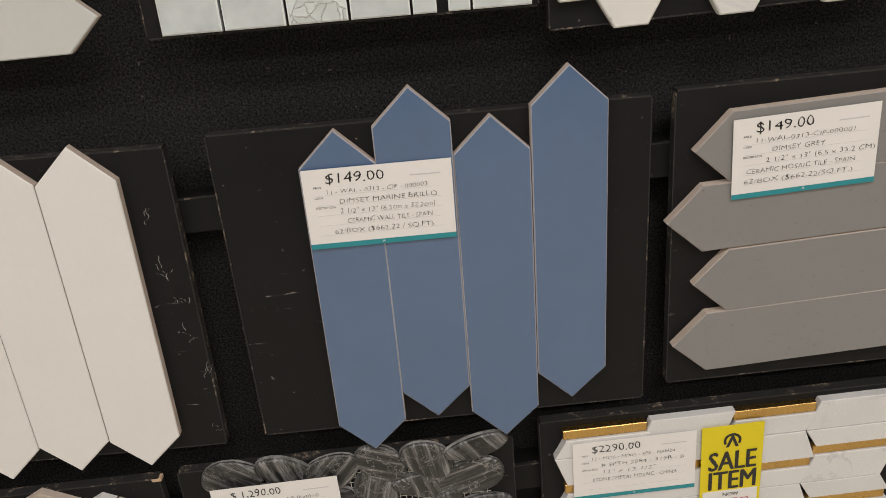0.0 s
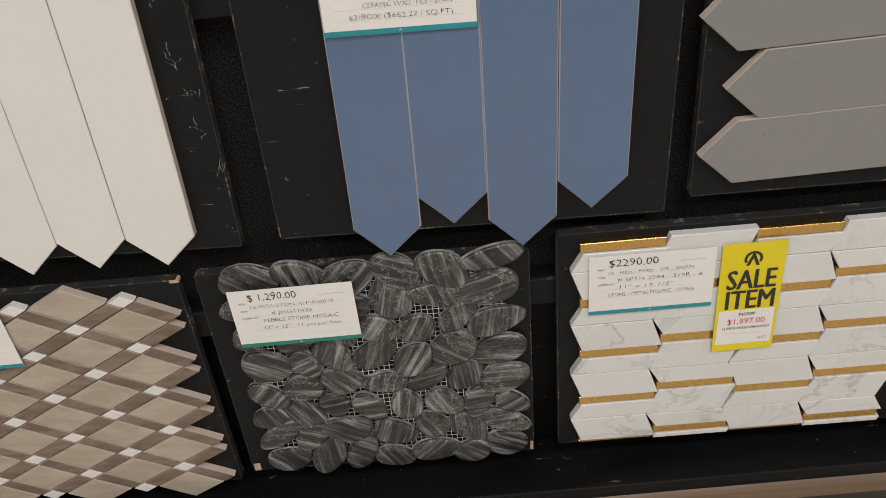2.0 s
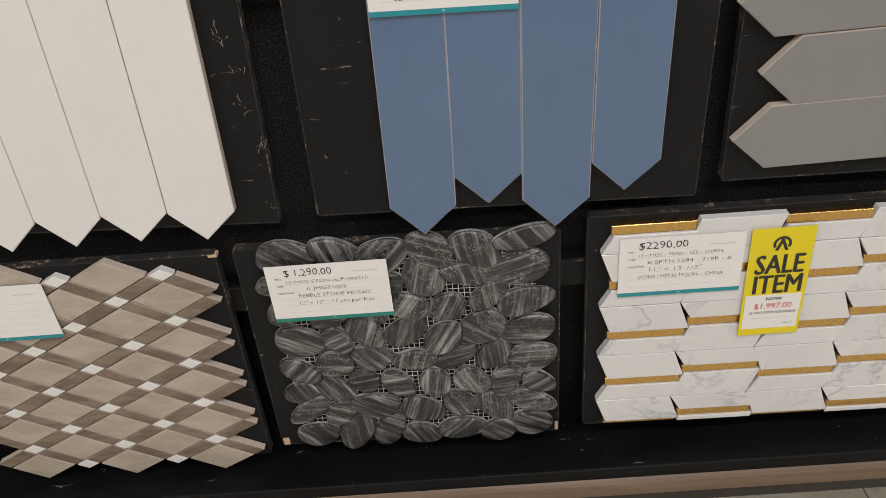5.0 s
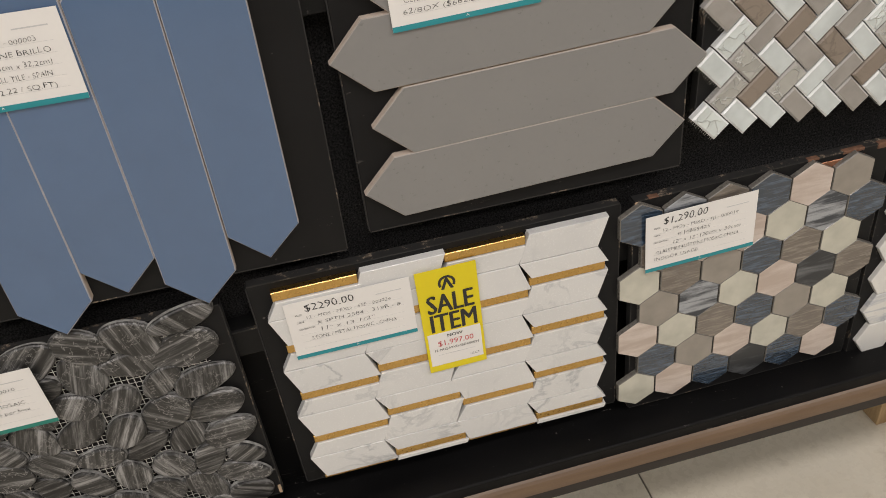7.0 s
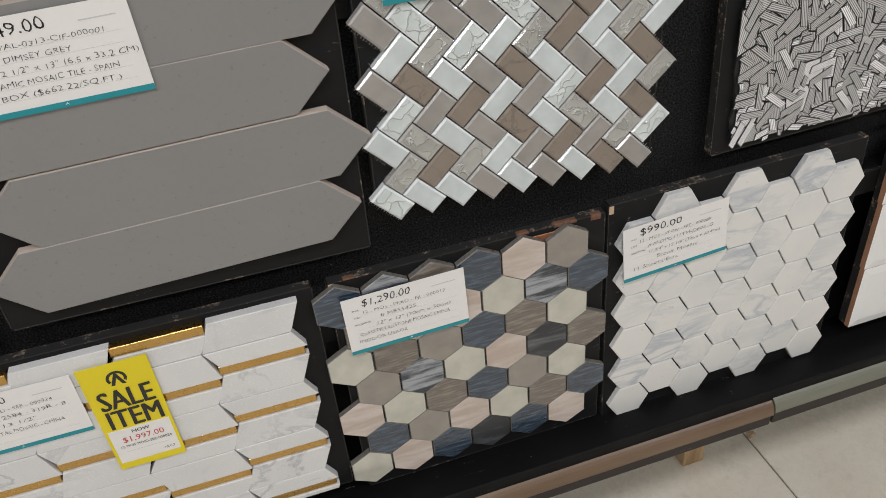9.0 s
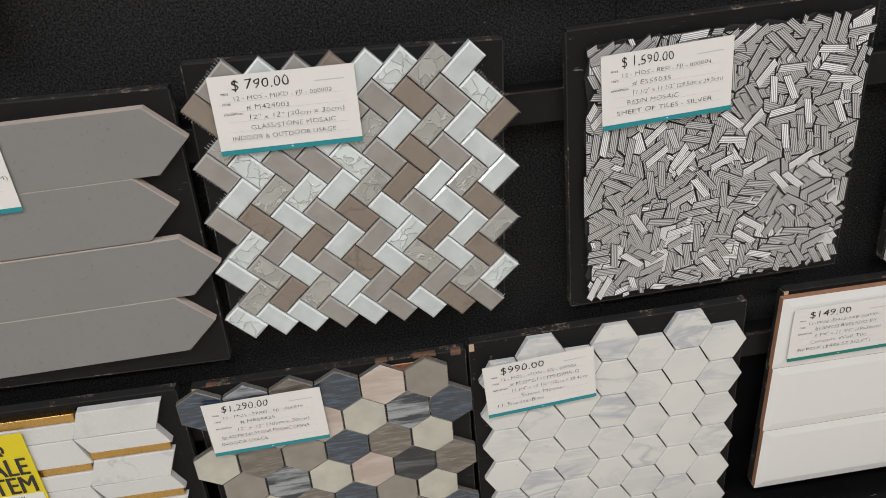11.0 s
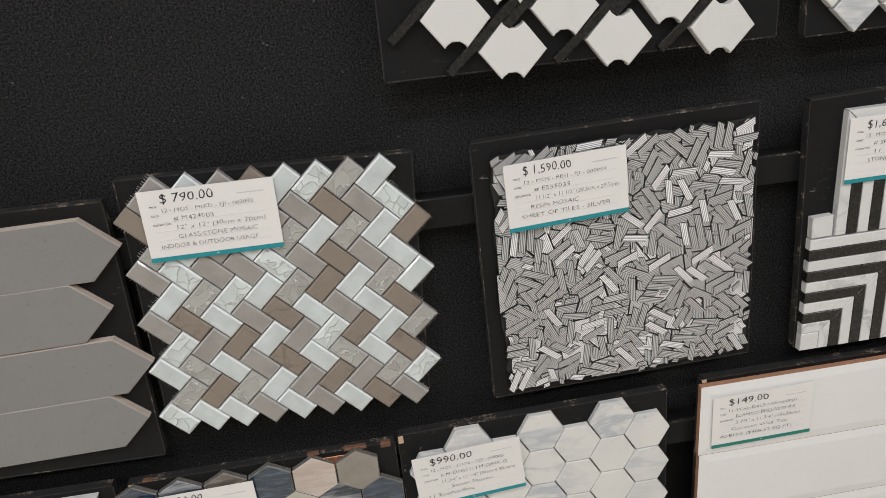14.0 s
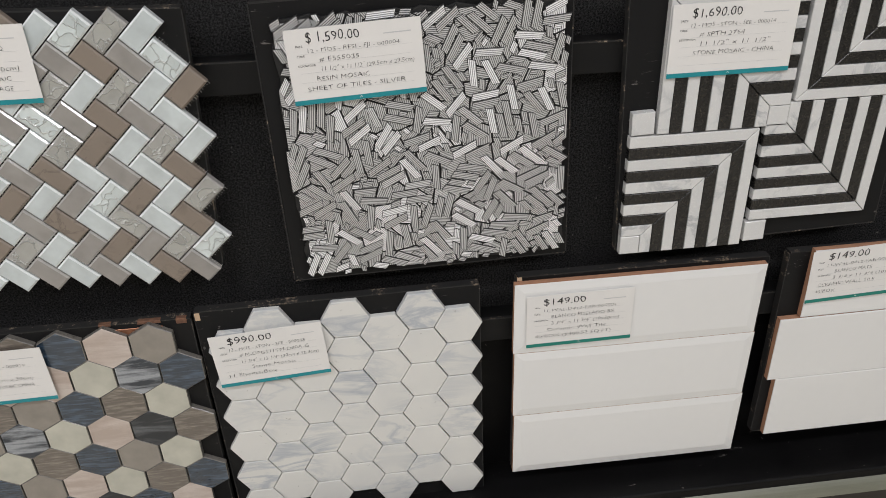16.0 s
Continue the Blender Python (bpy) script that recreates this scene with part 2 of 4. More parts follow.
GLASS_GREY = glass_face("smoke_glass", (0.30, 0.285, 0.265))
GLASS_CRACK = glass_face("crackled_glass", (0.32, 0.32, 0.295), 0.75)
GLASS_CRACK_WHITE = glass_face("pale_crackled_glass", (0.52, 0.57, 0.56), 0.8)
# Opaque edges: the bright gleam of a glass bevel is painted as a lighter colour.
GLASS_EDGE = mottled("bright_glass_edge", (0.82, 0.86, 0.86), 0.12, 0.1, 80, coat=0.8)
GLASS_EDGE_GREY = mottled("smoke_glass_edge", (0.42, 0.41, 0.39), 0.12, 0.12, 80, coat=0.8)
PITTED = marble("pitted_brown_stone", (0.255, 0.212, 0.172), (0.10, 0.08, 0.065), 40, 0.04, 0.5, 0.5, dirty=0.7)
HEX_NAVY = glass_face("rippled_navy_glass", (0.026, 0.041, 0.062), ridges=0.7)
HEX_CREAM = glass_face("cream_glass", (0.52, 0.51, 0.43), rough=0.2)
HEX_TAUPE = glass_face("taupe_glass", (0.27, 0.243, 0.208), rough=0.2)
HEX_BROWN = glass_face("ribbed_brown_glass", (0.15, 0.128, 0.106), ridges=0.3)
HEX_PINK = banded_stone("rose_beige_marble", (0.50, 0.41, 0.35), (0.66, 0.58, 0.52), 36, (0.3, 1, 1.6), (0, 28, 0), 0.35)
HEX_STRIPE = banded_stone("blue_grey_banded_marble", (0.045, 0.052, 0.062), (0.42, 0.44, 0.46), 48, (0.22, 1, 1.7), (0, 40, 0), 0.3, (0.43, 0.57))
HEX_DARK = banded_stone("charcoal_marble", (0.030, 0.033, 0.037), (0.20, 0.21, 0.22), 40, (0.3, 1, 1.5), (0, 24, 0), 0.3, (0.5, 0.75))
BROKEN = mottled("bare_brown_core", (0.15, 0.075, 0.045), 0.85, 0.6, 130)
HEX_RIM = mottled("dull_hexagon_edge", (0.16, 0.15, 0.133), 0.3, 0.2, 80, coat=0.3)
COPPER = mottled("tarnished_copper_edge", (0.33, 0.15, 0.085), 0.35, 0.3, 60, metal=0.6)
RESIN = striped_resin()
RESIN_EDGE = mottled("black_resin_joint", (0.012, 0.012, 0.012), 0.6, 0.2)
STRIPE_BLACK = mottled("black_marble_strip", (0.014, 0.013, 0.012), 0.28, 0.25, 40)
FLOOR_TILE = floor_tile_stone()
GROUT = mottled("grey_grout", (0.26, 0.235, 0.20), 0.9, 0.12, 40)
BRONZE_TRIM = banded_stone("scuffed_bronze_trim", (0.135, 0.085, 0.05), (0.225, 0.15, 0.095), 9, (0.12, 1, 1), (0, 0, 0), 0.38)
GREEN_TRIM = banded_stone("dull_grey_green_trim", (0.155, 0.16, 0.12), (0.23, 0.235, 0.185), 9, (0.12, 1, 1), (0, 0, 0), 0.4)
DARK_LIP = black_paint("dark_trim_lip", (0.036, 0.031, 0.027), 0.45, 0.9)
BASE_BLACK = black_paint("dusty_black_paint", (0.0048, 0.0047, 0.0049), 0.5, 1.0)
PAPER = mottled("white_card", (0.80, 0.785, 0.755), 0.62, 0.02, 25, 300, 0.05, 0.0002)
TEAL = mottled("teal_print", (0.012, 0.26, 0.30), 0.5, 0.04)
GREEN_INK = mottled("green_print", (0.010, 0.21, 0.165), 0.5, 0.04)
RULE = mottled("grey_printed_rule", (0.58, 0.58, 0.58), 0.6, 0.05)
PEN = mottled("black_pen", (0.012, 0.012, 0.014), 0.5, 0.1)
PENCIL = mottled("thin_grey_pen", (0.022, 0.022, 0.025), 0.6, 0.1)
YELLOW = mottled("yellow_card", (0.76, 0.62, 0.012), 0.5, 0.03, 25)
BLACK_INK = mottled("black_print", (0.02, 0.02, 0.02), 0.5, 0.1)
RED_INK = mottled("red_print", (0.55, 0.045, 0.05), 0.5, 0.05)
PLASTER = mottled("off_white_plaster", (0.62, 0.61, 0.58), 0.85, 0.05, 2, 60)
CEILING = mottled("white_ceiling_paint", (0.72, 0.72, 0.70), 0.9, 0.03, 2, 60)


def worn_edge_paint(name, start, amount):
    """Black paint that has rubbed through to raw board in short runs."""
    n = Nodes(name)
    at = n.place(23.0)
    runs = n.ramp(n.noise(n.stretch(at, (1, 1, 1)), 34, 6, 0.75), (start, 0.0), (start + 0.06, 1.0))
    fine = n.ramp(n.noise(at, 260, 3), (0.45, 0.0), (0.6, 1.0))
    base = n.mix(n.math("MULTIPLY", n.math("MULTIPLY", runs, fine), amount), (0.016, 0.0155, 0.015), (0.42, 0.33, 0.24))
    return n.done(base, 0.7)


WORN_EDGE = worn_edge_paint("rubbed_board_edge", 0.545, 0.6)
WORN_RAIL = worn_edge_paint("rubbed_rail_edge", 0.54, 0.8)


# ---- mesh helpers ----
def inset(poly, d):
    """The polygon (counter-clockwise) with each edge moved inwards by d."""
    out, count = [], len(poly)
    for k in range(count):
        (ax, az), (bx, bz), (cx, cz) = poly[k - 1], poly[k], poly[(k + 1) % count]
        e, g = Vector((bx - ax, bz - az)).normalized(), Vector((cx - bx, cz - bz)).normalized()
        n1, n2 = Vector((-e.y, e.x)), Vector((-g.y, g.x))
        way = n1 + n2
        way *= d / max(0.25, 0.5 * way.length_squared)
        out.append((bx + way.x, bz + way.y))
    return out


def prism(poly, thick, chamfer=0.0006, rings=1, back=0.0):
    """A plate on the plane y = back that stands thick towards the viewer (-y). Slots: 0 face, 1 sides, 2 chamfer."""
    count = len(poly)
    loops = [(back, poly), (back - thick + chamfer, poly)]
    for r in range(1, rings + 1):
        a = r / rings * math.pi / 2
        loops.append((back - thick + chamfer * (1 - math.sin(a)), inset(poly, chamfer * (1 - math.cos(a)) if rings > 1 else chamfer)))
    verts = [(x, y, z) for y, loop in loops for x, z in loop]
    faces, slots = [], []
    for r in range(len(loops) - 1):
        for k in range(count):
            a, b = r * count + k, r * count + (k + 1) % count
            faces.append((a, b, b + count, a + count))
            slots.append(1 if r == 0 else 2)
    last = (len(loops) - 1) * count
    faces.append(tuple(range(last, last + count)))
    slots.append(0)
    faces.append(tuple(range(count - 1, -1, -1)))
    slots.append(1)
    mesh = bpy.data.meshes.new("plate")
    mesh.from_pydata(verts, [], faces)
    mesh.polygons.foreach_set("material_index", slots)
    return mesh


def dress(mesh, *mats):
    for mat in mats:
        mesh.materials.append(mat)
    return mesh


def part(name, mesh, parent, label="", m=None):
    """One mesh object under a thing or under a part."""
    ob = new(name, mesh)
    ob.parent = parent
    if m is not None:
        ob.matrix_local = m
    return tagged(ob, label)


def box(x0, x1, y0, y1, z0, z1, bevel=0.0, segments=2):
    bm = bmesh.new()
    bmesh.ops.create_cube(bm, size=1.0)
    for v in bm.verts:
        v.co = Vector(((x0 + x1) / 2 + v.co.x * (x1 - x0), (y0 + y1) / 2 + v.co.y * (y1 - y0), (z0 + z1) / 2 + v.co.z * (z1 - z0)))
    if bevel:
        bmesh.ops.bevel(bm, geom=bm.edges[:], offset=bevel, segments=segments, affect="EDGES", profile=0.6)
    mesh = bpy.data.meshes.new("block")
    bm.to_mesh(mesh)
    bm.free()
    return mesh


def sheet_plate(name, x0, x1, y0, y1, z0, z1, mat, label, category):
    ob = new(name, dress(box(x0, x1, y0, y1, z0, z1), mat))
    return tagged(ob, label, category, kind="structure")


def rect(x0, x1, z0, z1):
    return [(x0, z0), (x1, z0), (x1, z1), (x0, z1)]


def letters(text, size, width, mat, thin=0.0, heavy=0.0):
    """Flat lettering that faces -y, scaled across to the width where one is given."""
    data = bpy.data.curves.new("lettering", "FONT")
    data.body, data.size, data.offset = text, size, thin
    data.resolution_u = 2
    ob = bpy.data.objects.new("lettering", data)
    mesh = bpy.data.meshes.new_from_object(ob)
    bpy.data.objects.remove(ob)
    bpy.data.curves.remove(data)
    if width and len(mesh.vertices):
        xs = [v.co.x for v in mesh.vertices]
        mesh.transform(Matrix.Diagonal((width / (max(xs) - min(xs)), 1, 1, 1)))
    mesh.transform(Matrix.Rotation(radians(90), 4, "X"))
    if heavy:
        bm = bmesh.new()
        for n, side in enumerate((-1, 0, 1)):
            copy = mesh.copy()
            copy.transform(Matrix.Translation((side * heavy, -0.00005 * n, 0.3 * side * heavy)))
            bm.from_mesh(copy)
            bpy.data.meshes.remove(copy)
        bm.to_mesh(mesh)
        bm.free()
    mesh.materials.clear()
    mesh.materials.append(mat)
    return mesh


# ---- the room ----
UP = 0.1  # the display's datum over the floor
WALL_Y, BOARD_BACK, BOARD_FRONT = 0.050, 0.022, 0.010
LEDGE_Y = -0.036  # the front of the ledge under the samples

floor_bed = sheet_plate("floor", -4.0, 5.0, -4.5, 2.5, -0.05, -0.004, GROUT, "cream ceramic showroom floor with narrow grey joints", "floor")
sheet_plate("ceiling", -4.0, 5.0, -4.5, 2.5, 2.9, 3.0, CEILING, "plain white painted showroom ceiling", "ceiling")
sheet_plate("wall_north", -4.0, 5.0, 2.5, 2.6, 0.0, 2.9, PLASTER, "plain off-white plaster wall behind the display", "wall")
sheet_plate("wall_south", -4.0, 5.0, -4.6, -4.5, 0.0, 2.9, PLASTER, "plain off-white plaster wall across the aisle", "wall")
sheet_plate("wall_west", -4.1, -4.0, -4.5, 2.5, 0.0, 2.9, PLASTER, "plain off-white plaster end wall", "wall")
sheet_plate("wall_east", 5.0, 5.1, -4.5, 2.5, 0.0, 2.9, PLASTER, "plain off-white plaster end wall", "wall")

# The black display wall: two panels that meet in a fine upright seam.
display = tagged(new("display_wall"), "tall black fabric-covered display wall on timber feet", "display", kind="structure")
part("panel", dress(box(-1.6, 1.0198, WALL_Y, WALL_Y + 0.06, 0.690, 2.2, 0.0004), WALL), display, "black fabric panel")
part("panel", dress(box(1.0202, 3.2, WALL_Y, WALL_Y + 0.06, 0.690, 2.2, 0.0004), WALL), display, "black fabric panel")
part("base_panel", dress(box(-1.6, 3.2, WALL_Y - 0.001, WALL_Y + 0.19, 0.430, 0.688, 0.002), BASE_BLACK), display, "dusty black painted base panel")
part("base_ledge", dress(box(-1.6, 3.2, LEDGE_Y, WALL_Y + 0.19, 0.378, 0.4295, 0.004, 3), BASE_BLACK), display, "dusty black painted ledge")


def trim_bar(x0, x1, z_top, mat):
    """A rounded metal nosing along the wall's lower edge, with a dark lip under it."""
    profile = [(LEDGE_Y + 0.004, z_top - 0.020)]
    for k in range(7):
        a = radians(90 + 15 * k)
        profile.append((LEDGE_Y + 0.004 + 0.014 * math.cos(a), z_top - 0.020 + 0.020 * math.sin(a)))
    bm = bmesh.new()
    ends = [[bm.verts.new((x, y, z)) for y, z in profile] for x in (x0, x1)]
    count = len(profile)
    for k in range(count):
        bm.faces.new((ends[0][k], ends[0][(k + 1) % count], ends[1][(k + 1) % count], ends[1][k]))
    bm.faces.new(ends[0][::-1])
    bm.faces.new(ends[1])
    bmesh.ops.recalc_face_normals(bm, faces=bm.faces[:])
    mesh = bpy.data.meshes.new("nosing")
    bm.to_mesh(mesh)
    bm.free()
    return dress(mesh, mat)


edge_trim = tagged(new("edge_trim"), "scuffed metal edge trim along the foot of the display", "trim", kind="structure")
part("nosing", trim_bar(-1.6, 1.075, 0.413, BRONZE_TRIM), edge_trim, "worn bronze-coloured nosing")
part("nosing", trim_bar(1.0765, 3.2, 0.416, GREEN_TRIM), edge_trim, "dull grey-green nosing")
part("lip", dress(box(-1.6, 1.074, LEDGE_Y - 0.007, LEDGE_Y + 0.05, 0.372, 0.3915, 0.002), DARK_LIP), edge_trim, "dark scratched lower lip")
part("lip", dress(box(1.077, 3.2, LEDGE_Y - 0.007, LEDGE_Y + 0.05, 0.373, 0.395, 0.002), DARK_LIP), edge_trim, "dark scratched lower lip")


def timber_foot(x):
    return tagged(new("timber_foot", dress(box(x, x + 0.042, 0.178, 0.224, 0.0, 0.378, 0.002), RAW_WOOD)), "short raw pine post under the display wall", "post", "feet of the display")


for foot_x in (-0.35, 1.118, 2.5):
    timber_foot(foot_x)


def rail(z_top, tilt):
    ob = new("rail", dress(box(-1.9, 2.1, BOARD_BACK + 0.0005, WALL_Y - 0.0005, -0.033, 0.0, 0.0012), RAIL))
    ob.matrix_world = pose(0.6, 0, z_top, 0, tilt, 0)
    part("worn_edge", dress(box(-1.9, 2.1, BOARD_BACK - 0.0002, BOARD_BACK + 0.004, -0.0011, 0.0003), WORN_RAIL), ob, "paint rubbed through along the rail's upper edge")
    return tagged(ob, "black painted timber rail across the display wall", "rail", "rails of the display")


rail(0.931 + UP, 0.42)
rail(0.597 + UP, -0.1)
rail(1.24 + UP, 0.3)


# ---- sample boards ----
class Board:
    """A black backing board on the rails, and the tile sheet that is glued to it."""

    def __init__(self, x, z, width, height, turn, label, worn=False):
        self.thing = new("tile_sample_board")
        self.thing.matrix_world = pose(x, BOARD_FRONT, z + UP, 0, -turn, 0)
        self.x, self.z, self.width, self.height, self.turn = x, z, width, height, radians(turn)
        tagged(self.thing, label, "tile sample", "tile samples on the display")
        plate = box(-width / 2, width / 2, 0, BOARD_BACK - BOARD_FRONT, 0, height, 0.0008, 1)
        part("backing_board", dress(plate, BOARD_WORN if worn else BOARD), self.thing, "black painted backing board")
        for z0, z1 in ((height - 0.0012, height + 0.0003), (-0.0003, 0.0010)):
            part("worn_edge", dress(box(-width / 2 + 0.001, width / 2 - 0.001, -0.0003, BOARD_BACK - BOARD_FRONT - 0.001, z0, z1), WORN_EDGE), self.thing, "paint rubbed through along the edge")
        for side in (-1, 1):
            part("worn_edge", dress(box(side * width / 2 - 0.0008, side * width / 2 + 0.0003, -0.0003, BOARD_BACK - BOARD_FRONT - 0.001, 0.002, height - 0.002), WORN_EDGE), self.thing, "paint rubbed through along the edge")
        self.meshes = {}

    def local(self, x, z):
        """A place on the display wall in the board's own axes."""
        dx, dz = x - self.x, z - self.z
        c, s = math.cos(self.turn), math.sin(self.turn)
        return c * dx + s * dz, c * dz - s * dx

    def piece(self, poly, thick, mats, name="tile", chamfer=0.0006, m=None, key=None, rings=1, label=""):
        """One tile of the sheet; alike pieces share a mesh by their key."""
        if key is None or key not in self.meshes:
            mesh = dress(prism(poly, thick, chamfer, rings), *mats)
            if key is not None:
                self.meshes[key] = mesh
        else:
            mesh = self.meshes[key]
        return part(name, mesh, self.thing, label, m)

    def chip(self, x, z, w, h):
        """A corner where the paint has broken away to the raw board."""
        part("chipped_corner", dress(box(x - w / 2, x + w / 2, -0.0006, 0.008, z - h / 2, z + h / 2, 0.0005, 1), CHIPPED), self.thing, "bare chipped corner")


def shift(x, z, turn=0.0, y=0.0):
    return pose(x, y, z, 0, -turn, 0)


def picket(width, length, point):
    """An upright picket: pointed at both ends, centred."""
    w, h = width / 2, length / 2
    return [(0, -h), (w, -h + point), (w, h - point), (0, h), (-w, h - point), (-w, -h + point)]


# White, blue and grey pickets.
rng = random.Random(5)
b = Board(-0.362, 0.690, 0.378, 0.307, -2.6, "three long warm white picket tiles on a scuffed black board", True)
for k in range(4):
    px, pz = b.local(-0.241 - 0.0681 * k, 0.8365 + (0.0045 if k else 0))
    b.piece(picket(0.0675, 0.328, 0.032), 0.0092, (WHITE_MATT, BODY, WHITE_MATT), m=shift(px, pz), key="picket", chamfer=0.001)

for sx, sz, run in ((-0.187, 0.925, 0.026), (-0.184, 0.872, 0.034), (-0.178, 0.838, 0.020), (-0.180, 0.806, 0.024), (-0.176, 0.764, 0.030), (-0.181, 0.700, 0.012)):
    for _ in range(4):
        lx, lz = b.local(sx + rng.uniform(-0.006, 0.006), sz + rng.uniform(-0.008, 0.008))
        way, ribbon = rng.uniform(1.0, 2.2), []
        for _ in range(7):
            ribbon.append((lx, lz, rng.uniform(0.00008, 0.0004)))
            lx, lz, way = lx + run / 16 * math.cos(way), lz + run / 16 * math.sin(way), way + rng.uniform(-0.9, 0.9)
        bm = bmesh.new()
        rows_ = [(bm.verts.new((x - w, -0.0004, z)), bm.verts.new((x + w, -0.0004, z))) for x, z, w in ribbon]
        for (p, q), (r, s) in zip(rows_, rows_[1:]):
            bm.faces.new((p, q, s, r))
        scratch = bpy.data.meshes.new("scratch")
        bm.to_mesh(scratch)
        bm.free()
        part("scratch", dress(scratch, SCUFF), b.thing, "pale scratch in the black paint")

b = Board(0.0565, 0.679, 0.379, 0.308, -1.9, "four staggered glossy blue picket tiles on a black board", True)
for px, pz in ((-0.021, 0.8225), (0.0455, 0.8515), (0.111, 0.819), (0.179, 0.8535)):
    px, pz = b.local(px, pz)
    b.piece(picket(0.0662, 0.3285, 0.032), 0.0092, (BLUE, BODY, BLUE_RIM), m=shift(px, pz) @ pose(0, 0, 0, rng.uniform(-0.3, 0.3), 0, rng.uniform(-0.8, 0.8)), key="picket", chamfer=0.0010)

b = Board(0.4325, 0.683, 0.324, 0.296, -1.2, "four staggered matt grey picket tiles on a black board")
lying = [(z, -x) for x, z in picket(0.0645, 0.319, 0.033)]
for px, pz in ((0.4495, 0.9295), (0.4255, 0.865), (0.4510, 0.7995), (0.4325, 0.7350)):
    px, pz = b.local(px, pz)
    b.piece(lying, 0.0095, (GREY, BODY, GREY_RIM), m=shift(px, pz, 1.7), key="picket", chamfer=0.0008)

def fibre_net(x0, x1, z0, z1, gap, strand=0.0008):
    """A flat open net of fine strands just proud of the board."""
    net = bmesh.new()
    for k in range(int((x1 - x0) / gap) + 1):
        net.faces.new([net.verts.new((x, -0.0012, z)) for x, z in rect(x0 + k * gap, x0 + k * gap + strand, z0, z1)])
    for k in range(int((z1 - z0) / gap) + 1):
        net.faces.new([net.verts.new((x, -0.0014, z)) for x, z in rect(x0, x1, z0 + k * gap, z0 + k * gap + strand)])
    mesh = bpy.data.meshes.new("net")
    net.to_mesh(mesh)
    net.free()
    return dress(mesh, NET)


# Beige rhombus weave: pale rhombs, taupe strips and white chips at the crossings.
b = Board(-0.405, 0.350, 0.300, 0.302, -1.0, "woven beige and taupe limestone rhombus mosaic on black board")
b.chip(0.147, 0.300, 0.010, 0.004)
ax, az, cut = 0.0570, 0.0309, 0.27


def skew(u, v):
    return (u + v) * ax, (v - u) * az


def rhomb(u0, u1, v0, v1):
    return inset([skew(u0, v0), skew(u1, v0), skew(u1, v1), skew(u0, v1)], 0.0009)


ox, oz = b.local(-0.3095 - ax * cut, 0.6345)
for i in range(-12, 14):
    for j in range(-12, 14):
        cx, cz = skew(i, j)
        for kind, (u0, u1, v0, v1) in (("chip", (0, cut, 0, cut)), ("strip_a", (cut, 1, 0, cut)), ("strip_b", (0, cut, cut, 1)), ("rhomb", (cut, 1, cut, 1))):
            mx, mz = skew((u0 + u1) / 2, (v0 + v1) / 2)
            x, z = ox + cx, oz + cz
            if -0.170 < x + mx < 0.139 and 0.006 < z + mz < 0.296:
                mat = {"chip": WHITE_CHIP, "rhomb": LIGHT_LIME}.get(kind, DARK_LIME)
                b.piece(rhomb(u0, u1, v0, v1), 0.0095, (mat, BODY if kind != "chip" else WHITE_CHIP, mat), m=shift(x, z), key=kind, chamfer=0.0005, name="stone")

# Dark flat pebbles on white mesh.
b = Board(-0.066, 0.357, 0.342, 0.292, -1.3, "flat dark grey veined pebble mosaic on white mesh and black board", True)
b.chip(-0.166, 0.005, 0.008, 0.012)
b.chip(0.1685, 0.008, 0.004, 0.014)
part("mesh_backing", fibre_net(-0.140, 0.145, 0.012, 0.278, 0.0061), b.thing, "open white fibre mesh")


def clip_half(poly, nx, nz, limit):
    """The part of a polygon where nx*x + nz*z is at most limit."""
    out = []
    for k in range(len(poly)):
        a, c = poly[k - 1], poly[k]
        da, dc = nx * a[0] + nz * a[1] - limit, nx * c[0] + nz * c[1] - limit
        if (da <= 0) != (dc <= 0):
            t = da / (da - dc)
            out.append((a[0] + t * (c[0] - a[0]), a[1] + t * (c[1] - a[1])))
        if dc <= 0:
            out.append(c)
    return out


def cells(seeds, x0, x1, z0, z1):
    for n, (sx, sz) in enumerate(seeds):
        poly = rect(x0, x1, z0, z1)
        for m, (tx, tz) in enumerate(seeds):
            if m != n and poly:
                nx, nz = tx - sx, tz - sz
                poly = clip_half(poly, nx, nz, nx * (sx + tx) / 2 + nz * (sz + tz) / 2)
        yield poly


def soften(poly, times=2):
    for _ in range(times):
        poly = [p for k in range(len(poly)) for a, c in ((poly[k - 1], poly[k]),) for p in ((0.75 * a[0] + 0.25 * c[0], 0.75 * a[1] + 0.25 * c[1]), (0.25 * a[0] + 0.75 * c[0], 0.25 * a[1] + 0.75 * c[1]))]
    return poly


